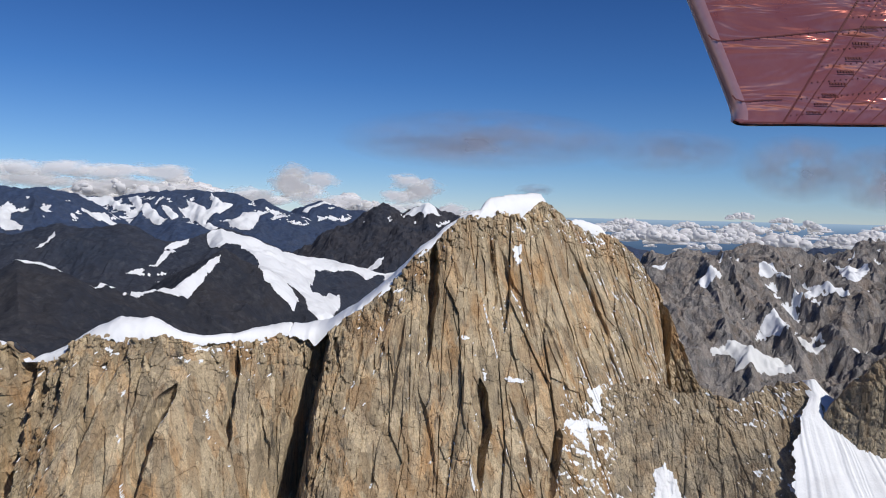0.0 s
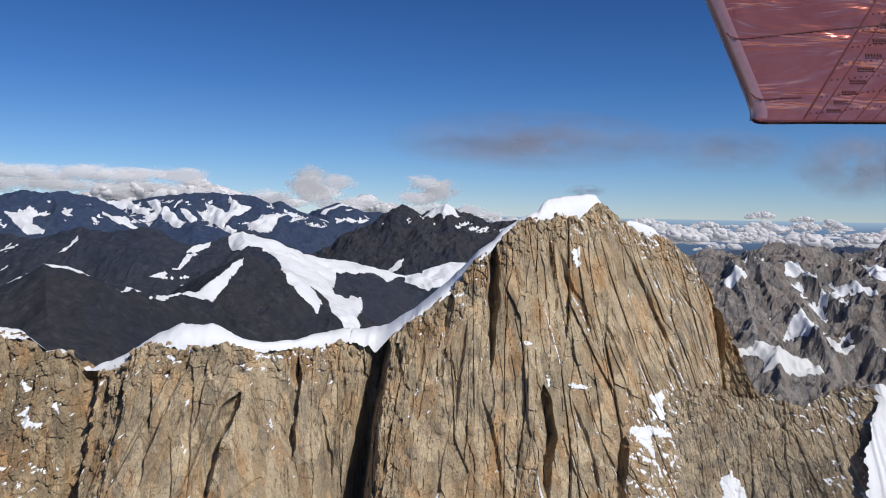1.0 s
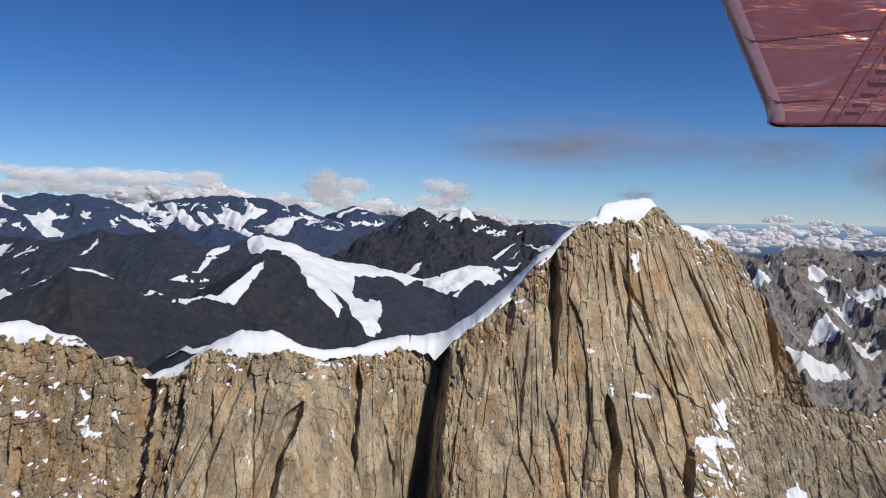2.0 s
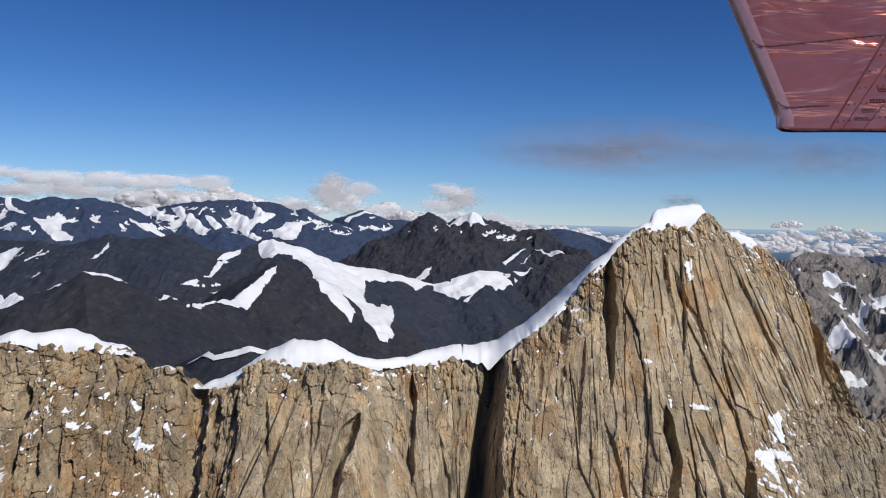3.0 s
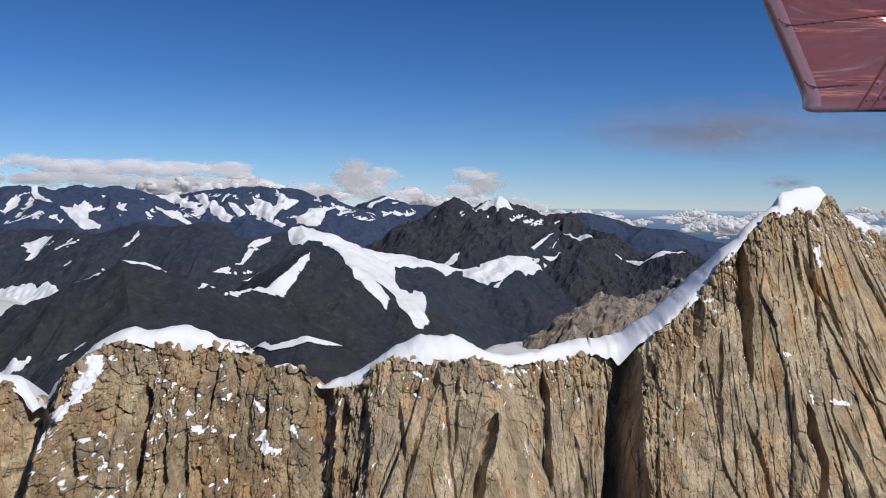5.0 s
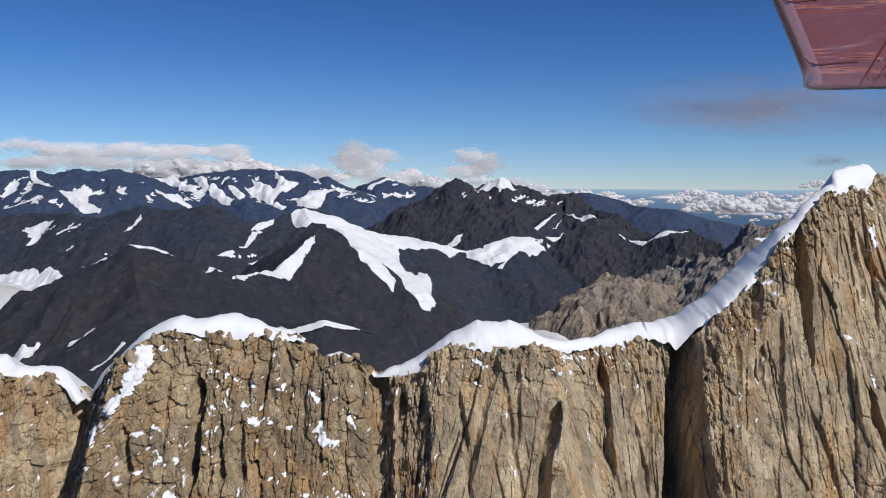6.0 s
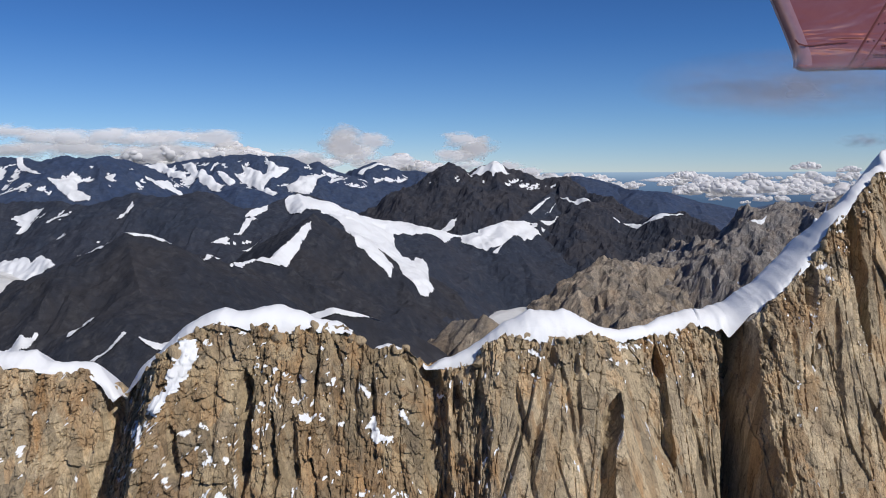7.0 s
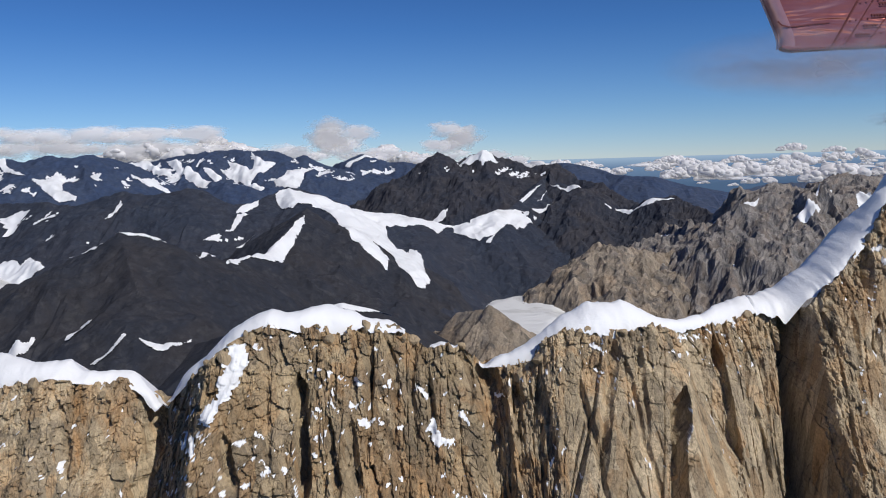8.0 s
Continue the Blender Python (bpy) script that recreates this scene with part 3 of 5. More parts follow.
def glacier(name, label, z, tilt, outline, seed):
    """A level tongue of glacier ice on the valley floor, dirty and crevassed."""
    top = thing(name, label, "glacier")
    p = np.array(outline, float)
    x, y = np.meshgrid(np.arange(p[:, 0].min() - 40, p[:, 0].max() + 40, 6), np.arange(p[:, 1].min() - 40, p[:, 1].max() + 40, 6))
    d = edge_distance(x, y, outline) * np.where(inside(x, y, outline), 1, -1) + 40 * (fbm(x / 60, y / 60, 4, seed) - 0.5)
    h = z + tilt * (y - p[:, 1].mean()) + 14 * smooth(d, 0, 60) + 5 * (ridged(x / 60, y / 24, 4, seed + 1) - 0.5)
    sheet("ice_surface", np.stack([x, y, h], -1), (d[:-1, :-1] > 0) & (d[1:, 1:] > 0), ICE, top)


glacier("valley_glacier", "pale crevassed glacier below the granite hill", -408, 0.02, [(-224, 2300), (-149, 2440), (-27, 2560), (80, 2500), (40, 2115), (-43, 1860), (-117, 1776), (-180, 1874)], 801)
glacier("side_glacier", "white glacier in the valley behind the dark mountain", -268, 0.02, [(-1700, 2199), (-1660, 2476), (-1600, 2590), (-1474, 2438), (-1462, 2322), (-1323, 2022), (-1197, 1751), (-1400, 1700)], 811)


# ---- the granite wall ----
# Columns along the wall: x, and how far north the rock stands at the crest, at -100 and at -150.
RIDGE_COLUMNS = [
    (-560, 425, 425, 395), (-480, 420, 418, 388), (-397, 414, 404, 375), (-361, 426, 421, 390), (-350, 424, 418, 392), (-338, 410, 398, 370),
    (-325, 396, 374, 350), (-308, 401, 380, 352), (-291, 408, 384, 356), (-274, 414, 382, 355), (-254, 422, 395, 366), (-237, 420, 403, 372),
    (-218, 428, 413, 385), (-192, 421, 404, 372), (-170, 424, 401, 372), (-152, 428, 408, 376), (-139, 440, 414, 382), (-131, 450, 430, 396)]
PEAK_COLUMNS = [
    (-115, 461, 441, 412), (-96, 472, 456, 436), (-82, 486, 470, 446), (-76, 480, 462, 428), (-69, 472, 448, 411), (-60, 474, 450, 416), (-50, 480, 456, 425),
    (-36, 491, 464, 436), (-10, 506, 469, 446), (2, 512, 475, 448), (24, 532, 487, 456), (40, 550, 497, 463), (70, 586, 514, 476),
    (95, 622, 548, 502), (130, 652, 580, 540), (158, 674, 630, 585), (180, 690, 678, 650), (201, 668, 668, 655), (216, 672, 672, 660)]
WEST_CREST = [
    (-560, -88), (-424, -84), (-405, -83), (-394, -81), (-388, -84), (-374, -86), (-370, -82), (-365, -87), (-355, -97), (-343, -88), (-331, -76), (-322, -68),
    (-310, -61), (-304, -59), (-294, -62), (-286, -61), (-277, -65), (-269, -63), (-256, -63.5), (-251, -68), (-243, -74.5), (-237, -72), (-228, -74), (-221, -83),
    (-210, -82.5), (-200, -79.5), (-195, -71), (-184, -67), (-178, -69), (-163, -69.8), (-150, -67.8), (-138, -73), (-124, -74.7), (-117, -72), (-110, -75), (-95, -72.4)]
EAST_CREST = [
    (-81, -74), (-77.5, -79), (-75, -77), (-72, -73.5), (-68, -69), (-62, -64.5), (-56, -59.5), (-50, -56), (-44, -51.5), (-35, -44), (-32, -41), (-27, -33.5), (-20, -25.5), (-11, -20.5), (-5, -13.5), (-1, -9), (5, -5), (14, 0.6), (27, -1), (31, 3),
    (49, 1.5), (58, 6), (65, 12), (72, 8), (79, 4.4), (87, -1.7), (100, -5.7), (110, -10), (126, -12), (137, -19), (154, -33), (165, -47), (174, -57), (184, -75), (192, -101), (201, -129), (216, -150)]


class Wall:
    """A steep rock wall: its crest line, and how far north it stands at each x and height."""

    def __init__(self, columns, crest_line, seed):
        self.c, self.top, self.seed = np.array(columns, float), np.array(crest_line, float), seed

    def crest(self, x):
        return np.interp(x, self.top[:, 0], self.top[:, 1]), np.interp(x, self.c[:, 0], self.c[:, 1])

    def plain(self, x, z):
        zc, yc = self.crest(x)
        y1, y2 = np.interp(x, self.c[:, 0], self.c[:, 2]), np.interp(x, self.c[:, 0], self.c[:, 3])
        up = yc + (y1 - yc) * np.clip((zc - z) / np.maximum(zc + 100, 6), 0, 1)
        low = y1 + (y2 - y1) * (-100 - z) / 50
        return np.where(z > -100, up, low)


MAIN = Wall(RIDGE_COLUMNS + PEAK_COLUMNS, WEST_CREST + EAST_CREST, 0)


# Gullies and cracks: half width, depth, and their line down the wall (x, z). Pillars stand out instead (depth below zero).
GULLIES = [
    (6.5, 26, [(-73, -76), (-75.5, -92), (-78.5, -113), (-81, -135), (-85, -165)]),
    (2.9, 13, [(-9, -18), (-9.5, -48), (-11, -90)]), (2.6, 6, [(-35, -45), (-37, -58), (-37, -72)]), (3.6, 14, [(21, -98), (22, -112), (25, -126), (20.5, -140), (20, -165)]),
    (2.2, 4.5, [(33, -21), (39, -41), (47, -54), (54, -78)]), (4.4, 15, [(179, -74), (180, -92), (178, -112), (174, -135)]), (3.2, 11, [(70, -128), (67, -140), (59, -170)]),
    (1.7, 3.2, [(101, -46), (106, -66), (119, -93), (125, -118)]), (9, -6, [(9, -82), (14, -106), (15, -135), (14, -160)]), (2.0, 3.5, [(-36, -75), (-42, -94)]),
]
GULLIES += [
    (3.6, 12, [(-139, -92), (-145, -106), (-147.5, -118), (-149, -165)]), (1.4, 2.2, [(-138, -85), (-128, -103), (-115, -126), (-105, -150)]),
    (5, 4.5, [(-130, -89), (-124, -103), (-117, -120)]), (2.4, 8.5, [(-117, -80), (-116, -107), (-115, -130)]), (1.7, 4, [(-102, -108), (-99, -127), (-95, -145)]),
    (1.7, 3.2, [(-183, -85), (-178, -110), (-176, -137)]), (0.9, 1.6, [(-168, -107), (-160, -140)]), (2.0, 4, [(-166, -70), (-171, -88), (-175, -106), (-178, -126)]),
    (10, -4, [(-136, -92), (-134, -114), (-128, -146)]), (1.2, 2, [(-87, -90), (-89, -108), (-100, -124)]),
]
GULLIES += [
    (5, 10, [(-220, -83), (-215, -103), (-213, -128), (-214, -150)]), (3.4, 7, [(-207, -88), (-206, -108), (-206, -130)]), (3, 5, [(-198, -84), (-201, -103), (-204, -120)]),
    (3.2, 12, [(-291, -78), (-288, -95), (-286, -125)]), (2, 5, [(-279, -92), (-277, -106), (-273, -120)]), (2.6, 6, [(-272, -91), (-270, -107), (-266, -122)]),
    (5, 15, [(-356, -90), (-356, -108), (-358, -135)]), (2.6, 5.5, [(-317, -94), (-314, -106), (-308, -120)]), (1.6, 3.5, [(-228, -78), (-226, -90), (-228, -100)]),
    (2.2, 4, [(-338, -88), (-341, -104), (-340, -120)]), (1.5, 3, [(-248, -72), (-249, -90), (-246, -112)]),
]

GULLIES += [
    (1.6, 3, [(27, -21), (31, -49), (28, -62)]), (1.8, 3.5, [(83, -14), (100, -50), (113, -85), (116, -116)]), (1.6, 3, [(129, -48), (152, -75), (162, -113)]),
    (1.6, 3, [(62, -65), (73, -92), (79, -122)]), (1.8, 3, [(-49, -70), (-51, -92), (-58, -120)]), (1.8, 3.4, [(-24, -61), (-29, -89), (-30, -116)]),
    (1.7, 3, [(-15, -104), (-8, -128), (-3, -156)]), (1.4, 2.4, [(-39, -126), (-38, -153)]), (1.6, 3, [(39, -108), (49, -138), (51, -160)]),
    (0.8, 1.2, [(-13, -140), (6, -138), (25, -139)]), (1.5, 2.6, [(-163, -80), (-161, -101), (-152, -139)]), (3.0, 4.5, [(-194, -94), (-200, -119), (-206, -141)]),
]
GULLIES += [
    (1.4, 2.6, [(-94, -81), (-93, -105), (-94, -128)]), (1.5, 2.6, [(-304, -62), (-302, -80), (-301, -98), (-298, -114)]), (1.5, 3, [(-266, -66), (-264, -83), (-263, -98)]),
    (1.6, 3, [(-258, -69), (-255, -88), (-255, -106), (-250, -121)]), (1.6, 3, [(-242, -81), (-241, -98), (-243, -108)]), (1.4, 2.6, [(-157, -73), (-157, -93), (-158, -111)]),
    (1.4, 2.6, [(-99, -81), (-105, -100), (-106, -117)]), (1.8, 3, [(-393, -86), (-388, -104), (-383, -124)]), (1.8, 3, [(-375, -90), (-371, -109)]),
]


def carve(x, z):
    """Depth of all gullies at a place of the wall (pillars: negative)."""
    out = np.zeros(x.shape)
    wob = 3.0 * (fbm(x / 9, z / 14, 4, 400) - 0.5)
    vary = 0.45 + 1.1 * fbm(x / 15, z / 12, 3, 410)
    for half, deep, line in GULLIES:
        d, along = np.full(x.shape, 1e9), np.zeros(x.shape)
        for k, ((ax, az), (bx, bz)) in enumerate(zip(line, line[1:])):
            ex, ez = bx - ax, bz - az
            t = np.clip(((x - ax) * ex + (z - az) * ez) / (ex * ex + ez * ez), 0, 1)
            q = np.hypot(x + wob - ax - t * ex, (z - az - t * ez))
            along = np.where(q < d, (k + t) / (len(line) - 1), along)
            d = np.minimum(d, q)
        w = half * (vary if half < 6 else 1.0) * (1.0 if half > 4 else smooth(along, -0.1, 0.2) * (1.15 - smooth(along, 0.7, 1.0)))
        out += deep * np.minimum(w / half, 1.2) * np.clip(1 - d / np.maximum(w, 0.3), 0, 1) ** (0.4 if 8 <= deep < 20 else 0.7)
    return out


def slabs(x, z, wide, tall, deep, tilt, crack, seed, bulge=0.0):
    """Rock broken into slabs: each one stands at its own depth and leans its own way; some upright joints are open cracks."""
    u, v = x / wide, z / tall
    ix, iy = np.floor(u), np.floor(v)
    f1, f2 = np.full(x.shape, 9.0), np.full(x.shape, 9.0)
    own, lean, px, pz, sx, sz = (np.zeros(x.shape) for _ in range(6))
    for dx in (-1, 0, 1):
        for dy in (-1, 0, 1):
            jx, jy = ix + dx, iy + dy
            ox, oz = jx + rnd(jx, jy, seed) - u, jy + rnd(jx, jy, seed + 1) - v
            d = np.hypot(ox, oz) + 0.18 * np.abs(ox)
            near, second = d < f1, (d >= f1) & (d < f2)
            sx, sz = np.where(near, px, np.where(second, ox, sx)), np.where(near, pz, np.where(second, oz, sz))
            f2 = np.where(near, f1, np.minimum(f2, d))
            own, lean = np.where(near, rnd(jx, jy, seed + 2), own), np.where(near, rnd(jx, jy, seed + 3), lean)
            px, pz = np.where(near, ox, px), np.where(near, oz, pz)
            f1 = np.where(near, d, f1)
    r = deep * (own - 0.5) + tilt * ((lean - 0.5) * 2 * px + (own - 0.35) * pz)
    r = r + bulge * (0.35 - np.minimum(px * px * 1.6 + pz * pz * 0.5, 0.9))
    upright = np.abs(px - sx) / (np.hypot(px - sx, pz - sz) + 1e-6)
    open_joint = smooth(upright, 0.35, 0.8) if tall > 1.6 * wide else 1.0
    return r - crack * (1 - smooth(f2 - f1, 0.0, 0.07)) * (lean > 0.42) * open_joint


# How the joints fan out: x, and how far they run east for each metre down.
FAN = np.array([(-560, 0), (-345, -0.2), (-315, -0.1), (-290, 0.05), (-235, 0.03), (-215, 0.1), (-190, -0.2), (-165, -0.12), (-145, -0.05), (-125, 0.16), (-105, 0.07),
                (-80, 0.05), (-50, -0.1), (-10, -0.03), (25, 0.04), (60, 0.13), (110, 0.27), (160, 0.25), (216, 0.15)])


def fracture(x, z, zc, seed=0):
    """Relief of the rock itself: upright pillars and slabs and, near the crest and in broken belts, blocks."""
    top = 1 - smooth(zc - z, 6, 30)
    belt = smooth(fbm(x / 36, z / 26, 4, 330 + seed), 0.52, 0.64) * (1 - 0.75 * smooth(x, -215, -200) * smooth(zc - z, 18, 34))
    west = 0.85 * (1 - smooth(x, -200, -186))
    apron = smooth(x, 52, 84) * (1 - smooth(z, -122, -106)) * 0.75 if seed == 0 else 0.42
    broken = np.maximum(np.maximum(top, west), np.maximum(belt, apron))
    wx = x + (np.interp(x, FAN[:, 0], FAN[:, 1]) * (z + 20) if seed == 0 else 0) + 4 * (fbm(x / 30, z / 80, 3, 300 + seed) - 0.5)
    fx = wx + 1.3 * (fbm(x / 6, z / 14, 3, 305 + seed) - 0.5)
    calm = smooth(x, -185, -168) * (1 - smooth(x, -90, -80)) * smooth(zc - z, 10, 24) * (1 - 0.6 * belt)
    pillar = np.maximum(0.75 - 0.3 * smooth(x, -230, -215) - 0.4 * smooth(x, -80, -60), 0.35 * smooth(fbm(x / 60, z / 60, 2, 345 + seed), 0.45, 0.6))
    r = 7.0 * (ridged(wx / 42, z / 260, 2, 301 + seed) - 0.6) * (1 - 0.5 * top)
    r += slabs(wx, z, 14.0, 70.0, 3.8, 3.4, 2.8, 303 + seed) * (1 - 0.45 * np.maximum(top, broken)) * (1 - 0.4 * calm)
    r += slabs(fx, z - 0.15 * x, 5.8, 27.0, 1.9, 1.7, 1.7, 311 + seed) * (1 - 0.45 * broken) * (1 - 0.4 * calm)
    r += slabs(fx, z + 0.15 * x, 6.5, 22.0, 2.0, 1.4, 1.4, 315 + seed, 2.8) * (0.05 + 0.66 * pillar) * (1 - 0.3 * top)
    r += slabs(fx, z + 0.2 * x, 2.7, 10.0, 0.9, 0.9, 1.1, 317 + seed) * (0.45 + 0.3 * broken) * (1 - 0.6 * calm)
    r += slabs(fx, z + 0.25 * x, 4.8, 4.6, 2.5, 1.9, 1.5, 319 + seed, 2.2) * (0.03 + 0.97 * broken)
    shade = 0.6 * smooth(x, -80, -74) * (1 - smooth(x, -62, -52))
    r += shade * (slabs(wx, z + 0.4 * x, 5.0, 9.0, 6.0, 3.0, 2.0, 321 + seed) + slabs(wx, z - 0.3 * x, 2.4, 3.6, 2.5, 2.0, 1.0, 325 + seed))
    r += slabs(fx, z - 0.1 * x, 2.2, 3.0, 0.9, 1.0, 0.6, 327 + seed, 0.6) * (0.10 + 0.90 * broken)
    r += (0.30 + 0.7 * broken) * (fbm(x / 3, z / 6, 4, 341 + seed, 0.62) - 0.5)
    return r if seed == 0 else 0.75 * r


def rock(w, x, z):
    return w.plain(x, z) - fracture(x, z, w.crest(x)[0], w.seed) + (carve(x, z) if w.seed == 0 else 0)


def blur(a, n, passes=2):
    for _ in range(passes):
        for ax in (0, 1):
            p = np.pad(a, [(n, n) if k == ax else (0, 0) for k in (0, 1)], mode="edge")
            s = np.cumsum(p, ax)
            s = np.concatenate([np.zeros_like(np.take(s, [0], ax)), s], ax)
            m = 2 * n + 1
            a = (np.take(s, range(m, s.shape[ax]), ax) - np.take(s, range(0, s.shape[ax] - m), ax)) / m
    return a


def tower(name, label, w, x0, x1, step=0.6, snowy=0.5, deep=95, material=None):
    """One block of the wall between two x: its face, its back, its ragged top, and snow lying on its ledges."""
    top = thing(name, label, "rock tower", "towers of the granite wall")
    xs = np.arange(x0, x1 + step * 0.5, step)
    zc = w.crest(xs)[0]
    flat = xs * 0
    zc = zc + 1.6 * (slabs(xs, flat, 4.0, 9.0, 1.0, 0.8, 0.0, 350)) + 0.9 * (fbm(xs / 3, flat, 3, 351) - 0.5)
    down = np.concatenate([np.linspace(0, 1, int(deep / step)) * deep, deep + np.linspace(2, 190, 50)])
    z = zc[None, :] - down[:, None]
    x = np.repeat(xs[None, :], len(down), 0)
    y = rock(w, x, z)
    back = np.array([90, 60, 35, 18, 8, 3])
    by = y[0][None, :] + back[:, None] + 1.5
    bz = zc[None, :] - 0.85 * back[:, None] + 2 * fbm(np.repeat(xs[None, :], 6, 0) / 9, by / 9, 3, 352) - 1
    co = np.stack([np.concatenate([np.repeat(xs[None, :], 6, 0), x]), np.concatenate([by, y]), np.concatenate([bz, z])], -1)
    sheet("rock_face", co, None, material or GRANITE, top, soft=False)
    n = int(deep / step)
    ledge = np.zeros((n, len(xs)))
    ledge[:-1] = (y[:n - 1] - y[1:n]) / step
    ledge = 1.3 * blur(ledge, 1, 1)
    zone = fbm(x[:n] / 22, z[:n] / 16, 4, 360 + w.seed) + 0.9 * (fbm(x[:n] / 2.6, z[:n] / 2.0, 3, 370) - 0.5)
    zone = zone + 0.09 * smooth(x[:n], 52, 84) * (1 - smooth(z[:n], -118, -104))
    zone = zone + 0.08 * smooth(x[:n], -220, -212) * (1 - smooth(x[:n], -194, -184))
    lie = (ledge > 2.0 - 1.0 * snowy) & (zone > 0.60 - 0.18 * snowy) & ~((x[:n] > -92) & (x[:n] < -56)) & ((carve(x[:n], z[:n]) < 2.5) | (w.seed > 0))
    keep = lie[:-1, :-1] & lie[1:, 1:]
    tagged(sheet("ledge_snow", np.stack([x[:n], y[:n] - 0.45, z[:n] + 0.35], -1), keep, SNOW, top), kind="stuff")
    return top


WEST_SNOW = [
    (-560, -77), (-424, -74.5), (-404, -76.5), (-393, -77), (-387, -81.5), (-373, -83), (-366, -85), (-356, -92), (-345, -84), (-338, -78), (-331, -73.5), (-320, -62),
    (-310, -56.5), (-304, -55), (-298, -56.5), (-290, -55.8), (-284, -54.6), (-277, -56.5), (-268, -60.7), (-256, -62.5), (-247, -70), (-238, -71.6), (-228, -76), (-220, -83.5), (-212, -79), (-205, -76),
    (-197, -71), (-189, -65), (-182, -62.5), (-175, -59), (-160, -60), (-151, -63.5), (-145, -68), (-134, -71), (-121, -71), (-113, -69), (-97, -67), (-86, -67.5)]
EAST_SNOW = [
    (-78, -67), (-72, -65.5), (-65, -61), (-57, -56.5), (-49, -50), (-43, -45), (-36, -39.5), (-26, -29.5), (-18, -20), (-9, -14), (-4, -8), (7, -1), (16, 3), (20, 4.5), (23, 9.5), (27, 12), (33, 13.4), (42, 15), (57, 17),
    (65, 16.2), (69, 11), (76, 3), (84, -2), (92, -1.5), (100, -1.5), (112, -4), (122, -9), (126, -13)]
SNOW_LINE = np.array(WEST_SNOW + EAST_SNOW, float)


def snow_cap(top, x0, x1, seed=500, step=0.7, ends=(3, 3)):
    """The snow crest along the top: a soft lip over the face, a rounded back, a corniced top."""
    n = int((x1 - x0) / step) + 1
    step = (x1 - x0) / n
    xs = x0 + step * np.arange(-30, n + 31)
    flat = xs * 0
    zc, yc = MAIN.crest(xs)
    zt = np.interp(xs, SNOW_LINE[:, 0], SNOW_LINE[:, 1]) + 2.2 * (fbm(xs / 8, flat, 4, seed, 0.62) - 0.5)
    lip = 0.3 + 3.0 * smooth(fbm(xs / 6, flat, 5, seed + 1, 0.68), 0.3, 0.75)
    even = np.ones(61) / 61
    calm_crest, yc = np.convolve(zc, even, "valid"), np.convolve(yc, even, "valid")
    xs, flat, zc, zt, lip = (q[30:-30] for q in (xs, flat, zc, zt, lip))
    lip = lip * (1 - 0.8 * smooth(xs, -80, -75) * (1 - smooth(xs, -66, -60)))
    end = np.minimum(smooth(xs, x0 - 0.01, x0 + ends[0]), 1 - smooth(xs, x1 - ends[1], x1 + 0.01))
    low = zc - lip * end
    thin = np.minimum(smooth(xs, x0 - 0.5, x0 + 3 * ends[0]), 1 - smooth(xs, x1 - 3 * ends[1], x1 + 0.5))
    under = zc + (calm_crest - zc) * thin - 1.4 * end
    high = np.maximum(zt - under, 0.4) * (0.05 + 0.95 * thin)
    reach = 5 + np.clip(zt - calm_crest, 0, 10) + 21 * smooth(xs, -96, -74) * (1 - smooth(xs, -36, -14))
    v = np.linspace(0, 1, 12)[:, None]
    ry = yc - 0.8 - 0.10 * np.minimum(high, 8) * np.sin(v * math.pi) + v ** 1.3 * reach
    steep = smooth(high, 7, 16)
    rz = under + high * (np.sin(v * math.pi / 2) ** 0.85 * (1 - steep) + v ** 0.95 * steep) + (low - under) * (1 - v) ** 5
    tail = np.array([2, 5, 10, 20, 40, 80])[:, None]
    ty = ry[-1] + tail
    tz = rz[-1] - 0.5 * tail - 0.003 * tail ** 2 - 0.4
    y, z = np.concatenate([ry, ty]), np.concatenate([rz, tz])
    x = np.repeat(xs[None, :], len(y), 0)
    soft = smooth(np.arange(len(y)), 0, 6)[:, None]
    z = z + (1.4 * (fbm(x / 24 + y / 30, y / 14, 3, seed + 2) - 0.5) + 0.10 * (ridged(x / 5 + y / 9, y / 14, 2, seed + 3) - 0.5)) * soft
    y = y + (1.0 * (fbm(x / 26, z / 12, 2, seed + 5) - 0.5) + 3.2 * (ridged(x / 13 + z / 40, z / 60, 3, seed + 6) - 0.6)) * soft
    return sheet("snow_cap", np.stack([x, y, z], -1), None, SNOW, top)


def snow_patch(top, w, outline, seed, step=0.4, ragged=3.4):
    """A patch of old snow lying on the face inside an outline (x, z)."""
    p = np.array(outline, float)
    x, z = np.meshgrid(np.arange(p[:, 0].min() - 3, p[:, 0].max() + 3, step), np.arange(p[:, 1].min() - 3, p[:, 1].max() + 3, step))
    d = edge_distance(x, z, outline) * np.where(inside(x, z, outline), 1, -1) + ragged * 2 * (fbm(x / 3.4, z / 2.4, 5, seed, 0.7) - 0.5)
    y = np.minimum(blur(rock(w, x, z), 2, 1), rock(w, x, z)) - 0.25 - 0.7 * smooth(d, 0, 2)
    return sheet("snow_patch", np.stack([x, y, z], -1), one_piece(d - 0.5), SNOW, top)


